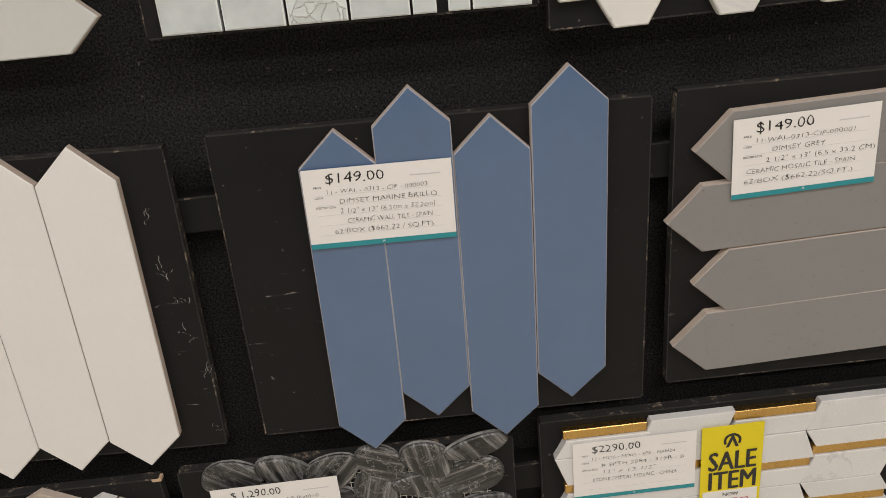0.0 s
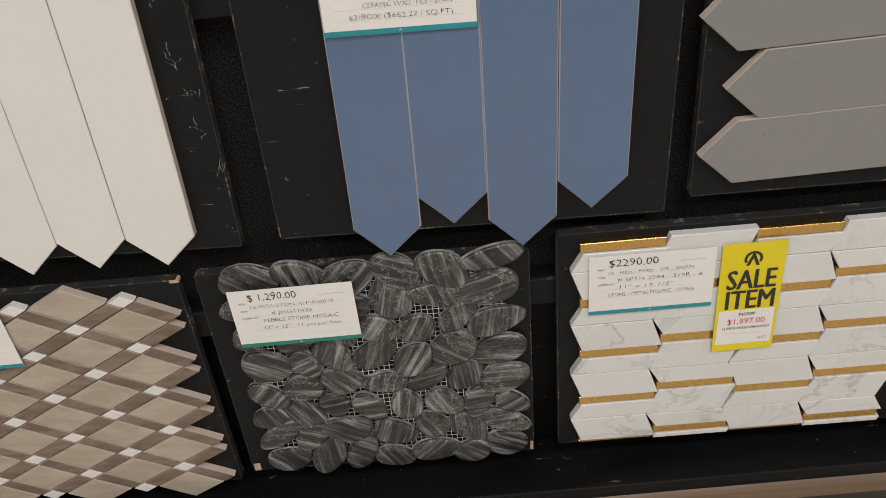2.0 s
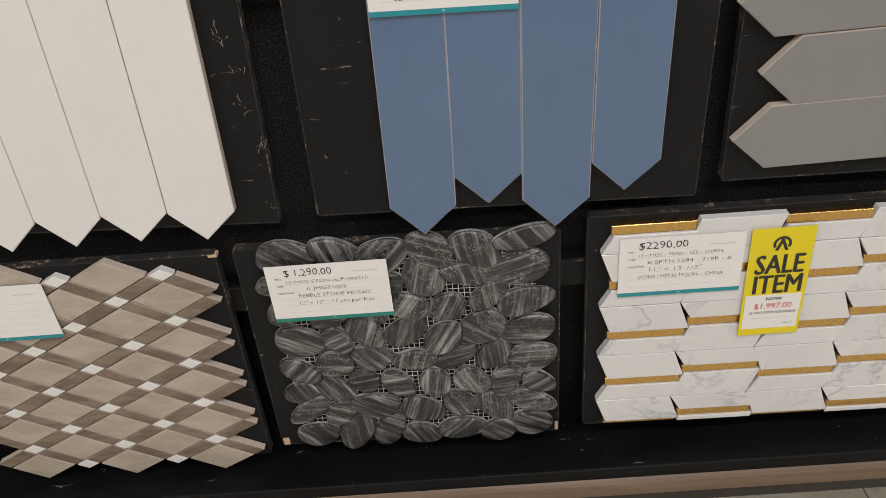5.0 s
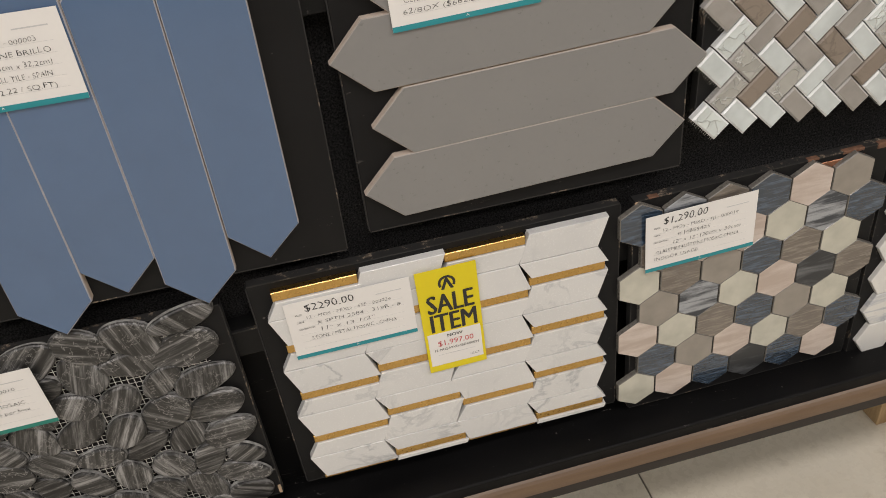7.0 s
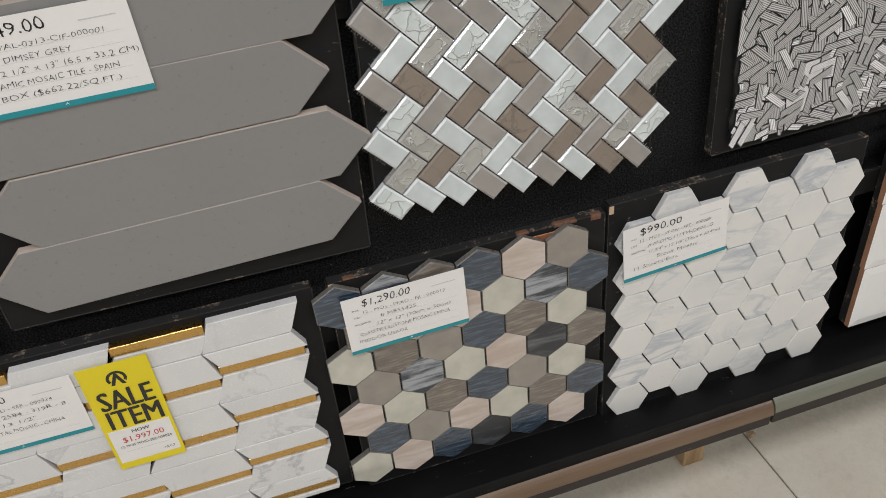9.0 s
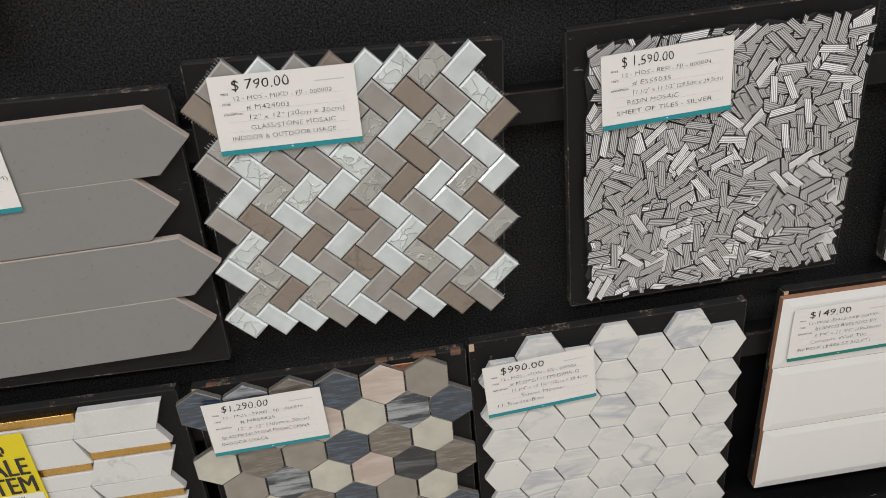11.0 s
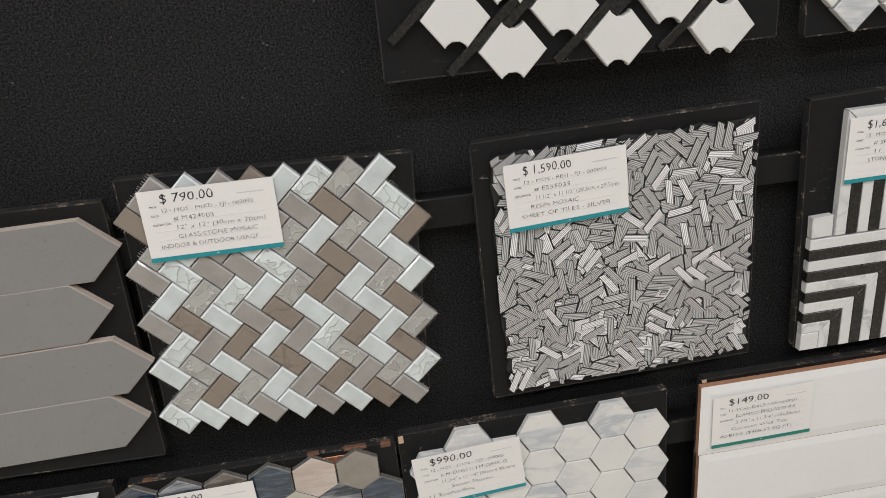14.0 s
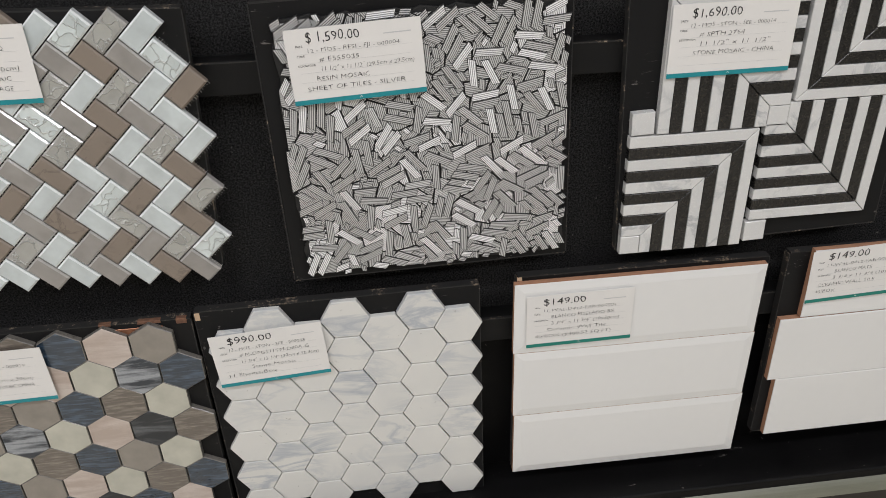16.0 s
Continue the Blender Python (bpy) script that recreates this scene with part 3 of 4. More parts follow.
rng = random.Random(5)
PEBBLE_ROWS = ((0.020, 7, 0.0435), (0.057, 7, 0.0440), (0.094, 8, 0.0395), (0.131, 7, 0.0440), (0.168, 7, 0.0445), (0.206, 7, 0.0440), (0.244, 6, 0.0500), (0.283, 6, 0.0490))
pebble_seeds = [(0.006 + step * (k - (count - 1) / 2) + rng.uniform(-0.0095, 0.0095), z + rng.uniform(-0.0095, 0.0095)) for z, count, step in PEBBLE_ROWS for k in range(count)]
for poly in cells(pebble_seeds, -0.153, 0.166, -0.004, 0.303):
    mx, mz = sum(p[0] for p in poly) / len(poly), sum(p[1] for p in poly) / len(poly)
    ring = soften([(x - mx, z - mz) for x, z in poly], 2)
    xx, zz, xz = (sum(f(x, z) for x, z in ring) / len(ring) for f in (lambda x, z: x * x, lambda x, z: z * z, lambda x, z: x * z))
    axis, size = 0.5 * math.atan2(2 * xz, xx - zz), rng.uniform(0.88, 1.03)
    c, sn = math.cos(axis), math.sin(axis)
    long_r = size * math.sqrt(2 * (c * c * xx + sn * sn * zz + 2 * c * sn * xz)) * 1.07
    short_r = size * math.sqrt(2 * (sn * sn * xx + c * c * zz - 2 * c * sn * xz)) * 0.97
    swell, phase = rng.uniform(0.02, 0.07), rng.uniform(0, 6)
    outline = []
    for k in range(22):
        a = 2 * math.pi * k / 22
        r = 1 + swell * math.cos(3 * a + phase) + 0.6 * swell * math.cos(2 * a + 2 * phase)
        u, v = long_r * r * math.cos(a), short_r * r * math.sin(a)
        outline.append((c * u - sn * v, sn * u + c * v))
    b.piece(outline, rng.uniform(0.0058, 0.0078), (PEBBLE, PEBBLE_RIM, PEBBLE), m=shift(mx, mz) @ pose(0, -rng.uniform(0, 0.003), 0, rng.uniform(-6, 6), 0, rng.uniform(-6, 6)), chamfer=0.0034, rings=3, name="pebble")

# White marble arrows with brass strips.
b = Board(0.3305, 0.357, 0.390, 0.297, -0.9, "white marble arrow mosaic with brass strips on black board")
COLUMN, UNIT, THIN, THICK, STRIP, POINT = 0.0875, 0.0695, 0.0222, 0.0360, 0.0113, 0.0125


def slant(x, w, z0, z1, lean):
    """A piece of height z0..z1 whose ends lean; lean is how far its top lies to the right of its foot."""
    return inset([(x, z0), (x + w, z0), (x + w + lean, z1), (x + lean, z1)], 0.0004)


for col in range(4):
    odd = col % 2 == 1
    left = -0.1830 + col * COLUMN
    upper, lower = (THICK, THIN) if odd else (THIN, THICK)
    for row in range(-1, 5):
        p = 0.0470 + row * UNIT
        lo, hi = (0.0068, 0.2896) if not odd else (0.0068, 0.2910)
        for name, z0, z1, lean in (("stone", p, p + upper, POINT), ("stone", p - lower, p, -POINT), ("brass_strip", p - lower - STRIP, p - lower, 0.0)):
            z0c, z1c = max(z0, lo), min(z1, hi)
            if z1c - z0c < 0.004:
                continue
            x = left if lean >= 0 and name == "stone" else left + POINT
            if name == "brass_strip":
                b.piece(inset(rect(left + POINT * 0.8, left + POINT * 0.8 + COLUMN - 0.001, z0c, z1c), 0.0003), 0.0078, (BRASS, BRASS, BRASS), name=name, label="polished brass strip")
                continue
            start = left + (POINT * (z0c - z0) / (z1 - z0) if lean > 0 else POINT * (1 - (z0c - z0) / (z1 - z0)))
            b.piece(slant(start, COLUMN, z0c, z1c, lean * (z1c - z0c) / (z1 - z0)), 0.0095 + 0.0006 * rng.random(), (CARRARA, CARRARA, CARRARA), name=name, chamfer=0.0005)


def hexagon(radius, turn):
    return [(radius * math.cos(radians(turn + 60 * k)), radius * math.sin(radians(turn + 60 * k))) for k in range(6)]


# Mixed glass and stone hexagons.
b = Board(0.694, 0.335, 0.300, 0.313, -0.2, "mixed glass, stone and metal hexagon mosaic on black board", True)
b.chip(-0.146, 0.309, 0.006, 0.006)
part("bare_patch", dress(box(0.045, 0.118, -0.0012, 0.0, 0.290, 0.306, 0.0005, 1), COPPER), b.thing, "bare copper-brown patch along the board's upper edge")
HEXES = {"N": HEX_NAVY, "C": HEX_CREAM, "G": HEX_TAUPE, "B": HEX_BROWN, "P": HEX_PINK, "M": HEX_STRIPE, "D": HEX_DARK}
for row, kinds in enumerate(("CPNDNP", "NGPCBN", "PCBNGC", "GMCPDB", "CBGNBC", "BPPCMN", "NMBNPG")):
    for k, kind in enumerate(kinds):
        x, z = b.local(0.5510 + 0.0496 * k + (0.0248 if row % 2 else 0.0), 0.3745 + 0.0409 * row)
        glassy = kind in "NCGB"
        b.piece(hexagon(0.0277, 90), 0.0068, (HEXES[kind], HEX_RIM, HEX_RIM if glassy else HEXES[kind]), m=shift(x, z), key="hex" + kind, chamfer=0.0008 if glassy else 0.0005, name="hexagon")

part("mesh_backing", fibre_net(-0.140, 0.112, 0.030, 0.290, 0.0037, 0.0006), b.thing, "fine pale fibre mesh")

# The board's upper edge has broken away to the bare brown core.
for along, run, deep in ((-0.128, 0.012, 0.002), (0.056, 0.014, 0.003), (0.104, 0.026, 0.004), (0.139, 0.012, 0.007)):
    part("broken_edge", dress(box(along - run / 2, along + run / 2, -0.0006, 0.006, 0.3136 - deep, 0.3136, 0.0006, 1), BROKEN), b.thing, "bare brown broken edge")

# White marble hexagons.
b = Board(1.0140, 0.322, 0.323, 0.334, 0.6, "white marble hexagon mosaic with grey veins on black board")
b.chip(-0.1585, 0.327, 0.006, 0.010)
for col in range(7):
    for row in range(6):
        x, z = b.local(0.8855 + 0.0434 * col, 0.3510 + 0.0009 * col + 0.0502 * row + (0.0251 if col % 2 else 0.0))
        b.piece(hexagon(0.0283, 0), 0.0068, (CARRARA_HEX, CARRARA_HEX, CARRARA_HEX), m=shift(x, z, rng.uniform(-1, 1)), key="hex", chamfer=0.0011, rings=2, name="hexagon")

# Glass and stone herringbone.
b = Board(0.7495, 0.717, 0.285, 0.273, -1.8, "pale glass and brown stone herringbone mosaic on black board", True)
SHORT, LONG = 0.0220, 0.0392  # a tile with its joint
KINDS = {"W": (GLASS_WHITE, GLASS_EDGE), "G": (GLASS_GREY, GLASS_EDGE_GREY), "C": (GLASS_CRACK, GLASS_EDGE_GREY), "L": (GLASS_CRACK_WHITE, GLASS_EDGE), "B": (PITTED, PITTED)}
FALLING = ("BGGGGGBGL", "GLGGLGBGW", "GBWGBWGWB", "WCWGBWCWB", "LWWGWGWBG")
RISING = ("GWGBWLCW ", "CWGWCWCWB", "WCLWCBWCW", "LGBWGLBWC", "CBCWGBGCL")
half = inset(rect(-LONG / 2, LONG / 2, -SHORT / 2, SHORT / 2), 0.0006)
root = math.sqrt(2)
ox, oz = b.local(0.6245, 0.837)
for band in range(5):
    for kinds, falling in ((RISING[band], False), (FALLING[band], True)):
        for k, kind in enumerate(kinds):
            if kind == " ":
                continue
            u = (k + (0.0 if falling else 0.5)) * SHORT * root
            v = (2 - band + (0.0 if falling else 0.5)) * LONG * root
            face, rim = KINDS[kind]
            b.piece(half, 0.0085, (face, rim, rim), m=shift(ox + u, oz + v, -45 if falling else 45), key=kind, chamfer=0.0017, name="tile")

part("mesh_backing", fibre_net(-0.120, 0.120, -0.002, 0.236, 0.0038, 0.0005), b.thing, "fine white fibre mesh")
whiskers = bmesh.new()
for band in range(5):
    for k, falling, side in ((8, False, 1), (8, True, 1), (0, False, -1), (0, True, -1)):
        if band == 0 and side > 0 and not falling:
            continue
        u = (k + (0.0 if falling else 0.5)) * SHORT * root
        v = (2 - band + (0.0 if falling else 0.5)) * LONG * root
        way = radians(-45 if falling else 45)
        c, sn = math.cos(way), math.sin(way)
        out = -side if not falling else side
        for n in range(13):
            along = (n / 12 - 0.5) * (LONG - 0.003)
            reach, drift = rng.uniform(0.0012, 0.0034), rng.uniform(-0.0006, 0.0006)
            spots = [(along, out * SHORT * 0.45), (along + 0.0004, out * SHORT * 0.45), (along + drift + 0.0003, out * (SHORT / 2 + reach)), (along + drift, out * (SHORT / 2 + reach))]
            whiskers.faces.new([whiskers.verts.new((ox + u + c * p - sn * q, -0.0035, oz + v + sn * p + c * q)) for p, q in spots])
fringe = bpy.data.meshes.new("fringe")
whiskers.to_mesh(fringe)
whiskers.free()
part("mesh_fringe", dress(fringe, NET), b.thing, "frayed white mesh ends")["kind"] = "stuff"

# Silver striped resin sticks, laid criss-cross.
b = Board(1.1185, 0.687, 0.306, 0.302, 1.2, "silver grey striped resin stick mosaic on black board")
plate = [(-0.139 + 0.278 * k / 24, 0.012 + rng.uniform(-0.004, 0.004)) for k in range(25)] + [(0.140 + rng.uniform(-0.004, 0.003), 0.012 + 0.272 * k / 20) for k in range(1, 21)]
plate += [(0.139 - 0.278 * k / 24, 0.286 + rng.uniform(-0.004, 0.003)) for k in range(25)] + [(-0.141 + rng.uniform(-0.003, 0.004), 0.284 - 0.272 * k / 20) for k in range(1, 20)]
b.piece(plate, 0.004, (RESIN_EDGE, RESIN_EDGE, RESIN_EDGE), name="resin_bed", label="black resin bed", chamfer=0.0004, m=shift(0.005, 0))



def sticks_of(poly, turn, wide):
    """Cuts a cell into wedge-like strips along a direction; gives each strip and its own direction."""
    mx, mz = sum(p[0] for p in poly) / len(poly), sum(p[1] for p in poly) / len(poly)
    nx, nz = -math.sin(turn), math.cos(turn)
    heights = [nx * (x - mx) + nz * (z - mz) for x, z in poly]
    low, high = min(heights), max(heights)
    count = max(1, round((high - low) / wide))
    lines = []
    for k in range(count + 1):
        inner = 0 < k < count
        a = turn + (rng.uniform(-0.13, 0.13) if inner else 0.0)
        lx, lz = -math.sin(a), math.cos(a)
        lines.append((lx, lz, lx * mx + lz * mz + low + (high - low) * k / count + (rng.uniform(-0.001, 0.001) if inner else 0.0), a))
    for (ax_, az_, al, aa), (bx_, bz_, bl, ba) in zip(lines, lines[1:]):
        strip = clip_half(clip_half(poly, bx_, bz_, bl + 1e-6), -ax_, -az_, -al + 1e-6)
        if len(strip) > 2:
            yield strip, (aa + ba) / 2


cell_seeds = [(-0.140 + 0.0285 * (k + 0.5 * (row % 2)) + rng.uniform(-0.0085, 0.0085), 0.014 + 0.0285 * row + rng.uniform(-0.0085, 0.0085)) for row in range(11) for k in range(11)]
for cell in cells(cell_seeds, -0.165, 0.165, -0.012, 0.312):
    for nx, nz, limit in ((1, 0, 0.140), (-1, 0, 0.141), (0, 1, 0.287), (0, -1, -0.010)):
        if cell:
            cell = clip_half(cell, nx, nz, limit + rng.uniform(-0.004, 0.004))
    if len(cell) < 3:
        continue
    base_turn = rng.uniform(0, math.pi)
    for strip, own_turn in sticks_of(cell, base_turn, rng.choice((0.020, 0.030))):
        mx, mz = sum(p[0] for p in strip) / len(strip), sum(p[1] for p in strip) / len(strip)
        span = max(math.hypot(p[0] - mx, p[1] - mz) for p in strip)
        if span < 0.0045 or abs(mx) > 0.137 or abs(mz - 0.148) > 0.136:
            continue
        c, s = math.cos(own_turn), math.sin(own_turn)
        own = [(c * (x - mx) + s * (z - mz), c * (z - mz) - s * (x - mx)) for x, z in strip]
        own = [p for k, p in enumerate(own) if math.hypot(p[0] - own[k - 1][0], p[1] - own[k - 1][1]) > 0.0012]
        if len(own) > 2:
            b.piece(inset(own, 0.00060), 0.0016 + 0.0003 * rng.random(), (RESIN, RESIN_EDGE, RESIN_EDGE), m=shift(mx + 0.005, mz, math.degrees(own_turn), -0.0040), chamfer=0.0003, name="shard")


def corners(x, z, length, wide, turn):
    c, s = math.cos(turn), math.sin(turn)
    return [(x + c * u - s * v, z + s * u + c * v) for u, v in ((-length / 2, -wide / 2), (length / 2, -wide / 2), (length / 2, wide / 2), (-length / 2, wide / 2))]


def clear_of(p, q):
    """Whether two turned rectangles keep clear of each other."""
    for poly in (p, q):
        for k in (0, 1):
            nx, nz = poly[k + 1][1] - poly[k][1], poly[k][0] - poly[k + 1][0]
            u = [nx * x + nz * z for x, z in p]
            v = [nx * x + nz * z for x, z in q]
            if max(u) <= min(v) or max(v) <= min(u):
                return True
    return False


# Each stick butts with its end against the side of an earlier one, or lies close along it.
laid = [(0.0, 0.15, 0.028, 0.0080, 0.4, corners(0.0, 0.15, 0.028, 0.0080, 0.4))]
for length, wide, tries in ((0.031, 0.0082, 5000), (0.026, 0.0080, 7000), (0.020, 0.0076, 9000), (0.014, 0.0068, 9000), (0.010, 0.0055, 7000)):
    for _ in range(tries):
        ex, ez, elong, ewide, eturn, _shape = rng.choice(laid)
        along, side = rng.uniform(-0.5, 0.5) * elong, rng.choice((-1, 1))
        if rng.random() < 0.72:
            turn = eturn + side * radians(rng.uniform(48, 92))
            reach = ewide / 2 + length / 2 * abs(math.sin(turn - eturn)) + wide / 2 * abs(math.cos(turn - eturn)) + 0.0001
            along += length / 2 * math.cos(turn - eturn) * rng.choice((-1, 1))
        else:
            turn = eturn + radians(rng.uniform(-9, 9))
            reach = ewide / 2 + wide / 2 + length / 2 * abs(math.sin(turn - eturn)) + 0.0001
        x = ex + math.cos(eturn) * along - math.sin(eturn) * side * reach
        z = ez + math.sin(eturn) * along + math.cos(eturn) * side * reach
        shape = corners(x, z, length, wide, turn)
        if any(abs(p[0] - 0.001) > 0.145 or abs(p[1] - 0.148) > 0.143 for p in shape):
            continue
        if all((x - e[0]) ** 2 + (z - e[1]) ** 2 > ((length + e[2]) * 0.53) ** 2 or clear_of(shape, e[5]) for e in laid):
            laid.append((x, z, length, wide, turn, shape))
for x, z, length, wide, turn, _shape in laid:
    cut = length * (0.10 + 0.10 * (length < 0.022))
    stick = [(-length / 2, -wide / 2), (length / 2 - cut, -wide / 2), (length / 2, wide / 2), (-length / 2 + cut, wide / 2)]
    b.piece(stick, 0.0024, (RESIN, RESIN_EDGE, RESIN_EDGE), m=shift(x + 0.005, z, math.degrees(turn), -0.0042 - 0.0002 * rng.random()), key=(length, wide), chamfer=0.00055, name="stick")

# Black and white marble strips in nested angles.
b = Board(1.4855, 0.690, 0.312, 0.300, 1.7, "black and white marble strip mosaic in nested angles on black board")


def angle_strips(x, z, dx, dz, count, size, tail=1.7, square=True):
    """Mitred angles, nested from a corner at (x, z) and running dx, dz away from it; the last square fills the end."""
    wide = size / (count + tail)
    for k in range(count + 1 if square else count):
        o, i = k * wide, (k + 1) * wide
        mat = CARRARA if k % 2 == 0 else STRIPE_BLACK
        if k == count:
            shapes = [[(o, o), (size, o), (size, size), (o, size)]]
            mat = CARRARA
        else:
            shapes = [[(o, o), (size, o), (size, i), (i, i)], [(o, o), (i, i), (i, size), (o, size)]]
        for shape in shapes:
            poly = [b.local(x + dx * px, z + dz * pz) for px, pz in shape]
            area = sum(poly[n - 1][0] * poly[n][1] - poly[n][0] * poly[n - 1][1] for n in range(4))
            b.piece(inset(poly if area > 0 else poly[::-1], 0.00035), 0.0092, (mat, mat, mat), name="strip", chamfer=0.0006)


angle_strips(1.4735, 0.8285, -1, -1, 9, 0.1425)
angle_strips(1.3595, 0.972, 1, -1, 9, 0.1425)
angle_strips(1.6175, 0.7165, -1, 1, 9, 0.1386, 1.75, False)
angle_strips(1.5055, 0.8555, 1, 1, 9, 0.130)
for x0, x1, z0, z1 in ((1.3315, 1.3565, 0.8305, 0.8545), (1.4765, 1.5015, 0.690, 0.7145)):
    cx, cz = b.local((x0 + x1) / 2, (z0 + z1) / 2)
    b.piece(rect(-0.0122, 0.0122, -0.0122, 0.0122), 0.0092, (CARRARA, CARRARA, CARRARA), m=shift(cx, cz), name="stone", key="square")


def bevelled_tile(w, h, thick, slope, drop):
    """A tile with a broad sloped border round a raised flat middle."""
    outer = rect(-w / 2, w / 2, -h / 2, h / 2)
    inner = inset(outer, slope)
    verts = [(x, 0, z) for x, z in outer] + [(x, -thick + drop, z) for x, z in outer] + [(x, -thick, z) for x, z in inner]
    faces = [(k, (k + 1) % 4, 4 + (k + 1) % 4, 4 + k) for k in range(4)] + [(4 + k, 4 + (k + 1) % 4, 8 + (k + 1) % 4, 8 + k) for k in range(4)] + [(8, 9, 10, 11), (3, 2, 1, 0)]
    mesh = bpy.data.meshes.new("bevelled")
    mesh.from_pydata(verts, [], faces)
    mesh.polygons.foreach_set("material_index", [1] * 4 + [0] * 5 + [1])
    return dress(mesh, GLOSS_WHITE, RED_BODY)


b = Board(1.3665, 0.3575, 0.305, 0.304, -0.3, "three glossy white wall tiles with sloping borders on black board", True)
b.chip(-0.1495, 0.301, 0.006, 0.005)
bevelled = bevelled_tile(0.3035, 0.0988, 0.0095, 0.011, 0.0016)
for k in range(3):
    cx, cz = b.local(1.3655 - 0.0012 * k, 0.4075 + 0.0993 * k)
    part("tile", bevelled, b.thing, "", shift(cx, cz))

b = Board(1.705, 0.378, 0.318, 0.285, 0.2, "staggered plain white wall tiles with terracotta backs on black board")
for cx, cz in ((1.722, 0.6195), (1.697, 0.5225), (1.709, 0.4265)):
    cx, cz = b.local(cx, cz)
    b.piece(rect(-0.15, 0.15, -0.0478, 0.0478), 0.0092, (GLOSS_WHITE, RED_BODY, GLOSS_WHITE), m=shift(cx, cz), key="tile", chamfer=0.0014, rings=2)

# The row above, of which the lower edges show.
b = Board(-0.375, 1.085, 0.290, 0.300, -2.0, "white picket tiles with narrow brass strips on black board")
for k in range(5):
    cx, cz = b.local(-0.320, 1.101 + 0.062 * k)
    b.piece([(z, -x) for x, z in picket(0.052, 0.284, 0.028)], 0.009, (GREEN_WHITE, BODY, GREEN_WHITE), m=shift(cx - (0.012 if k % 2 else 0), cz, 0.8), key="picket", chamfer=0.001)
    if k < 4:
        b.piece(rect(-0.11, 0.11, -0.0035, 0.0035), 0.006, (BRASS, BRASS, BRASS), m=shift(cx - 0.01, cz + 0.0305, 0.8), key="brass", name="brass_strip")

b = Board(0.008, 1.070, 0.312, 0.300, -1.9, "pale green-grey glass brick mosaic on black board")
for row in range(4):
    for k, (x0, x1) in enumerate(((-0.1425, -0.0945), (-0.0935, -0.0445), (-0.0435, 0.0045), (0.0055, 0.0535), (0.0545, 0.0745), (0.0825, 0.1010), (0.1020, 0.1500))):
        z0 = 0.002 + 0.0735 * row
        b.piece(inset(rect(x0, x1, z0, z0 + 0.0725), 0.0006), 0.0085, (GLASS_CRACK_WHITE if (k + row) % 5 == 2 else GLASS_WHITE, GLASS_EDGE, GLASS_EDGE), chamfer=0.0012)

b = Board(0.325, 1.043, 0.306, 0.300, -0.4, "white marble hexagon mosaic high on a black board")
for row in range(10):
    for k in range(4):
        cx, cz = b.local(0.2365 + 0.0862 * k - (0.0431 if row % 2 else 0.0), 1.065 + 0.0249 * row)
        if -0.135 < cx < 0.137:
            b.piece(hexagon(0.0275, 0), 0.0095, (CARRARA_HEX, CARRARA_HEX, CARRARA_HEX), m=shift(cx, cz), key="hex", chamfer=0.0012, name="hexagon")

b = Board(1.080, 1.055, 0.394, 0.300, 0.0, "white marble lozenges with notched corners and black strips on black board")
arc = [(0.0085 * math.cos(radians(a)), 0.0085 * math.sin(radians(a))) for a in (200, 245, 290, 335)]
lozenge = [(0.0105, -0.0265), (0.0330, 0.0), (0.0105, 0.0265)] + [(x * 1.15, 0.0265 + z * 0.75) for x, z in arc[::-1]] + [(-0.0105, 0.0265), (-0.0330, 0.0), (-0.0105, -0.0265)] + [(-x * 1.15 * -1, -0.0265 - z * 0.75) for x, z in arc]
for row in range(5):
    for k in range(4):
        cx, cz = b.local(1.006 + 0.1045 * k - (0.0525 if row % 2 else 0.0), 1.073 + 0.0345 * row)
        if abs(cx) > 0.17:
            continue
        b.piece(lozenge, 0.0105, (CALM_MARBLE, CALM_MARBLE, CALM_MARBLE), m=shift(cx, cz, -3), key="lozenge", chamfer=0.0009, name="lozenge")
        if row < 4:
            strip_x, strip_z = cx - 0.0265, cz + 0.0165
            b.piece(rect(-0.048, 0.048, -0.0045, 0.0045), 0.0085, (STRIPE_BLACK, STRIPE_BLACK, STRIPE_BLACK), m=shift(strip_x, strip_z, 42), key="strip", name="black_strip", label="glossy black edging strip", chamfer=0.0008)

b = Board(1.470, 1.053, 0.325, 0.300, 0.8, "small white marble squares set on point on black board")
for row in range(8):
    for k in range(7):
        cx, cz = b.local(1.355 + 0.0530 * k - (0.0265 if row % 2 else 0.0), 1.0765 + 0.0262 * row)
        if abs(cx) < 0.158:
            b.piece([(0, -0.0245), (0.0245, 0), (0, 0.0245), (-0.0245, 0)], 0.0095, (CARRARA_HEX, CARRARA_HEX, CARRARA_HEX), m=shift(cx, cz), key="square", chamfer=0.001, name="stone")


# ---- price cards ----
def by_hand(mesh, chance):
    """Gives printed letters the lean, the wandering baseline and the uneven height of writing."""
    lean, phase, pitch = chance.uniform(-0.02, 0.16), chance.uniform(0, 6), chance.uniform(260, 420)
    for v in mesh.vertices:
        x, z = v.co.x, v.co.z
        v.co.z = z * (1 + 0.10 * math.sin(pitch * 2.3 * x + phase)) + 0.00030 * math.sin(pitch * x + 2 * phase)
        v.co.x = x + lean * z + 0.00022 * math.sin(1400 * z + pitch * x)
    return mesh


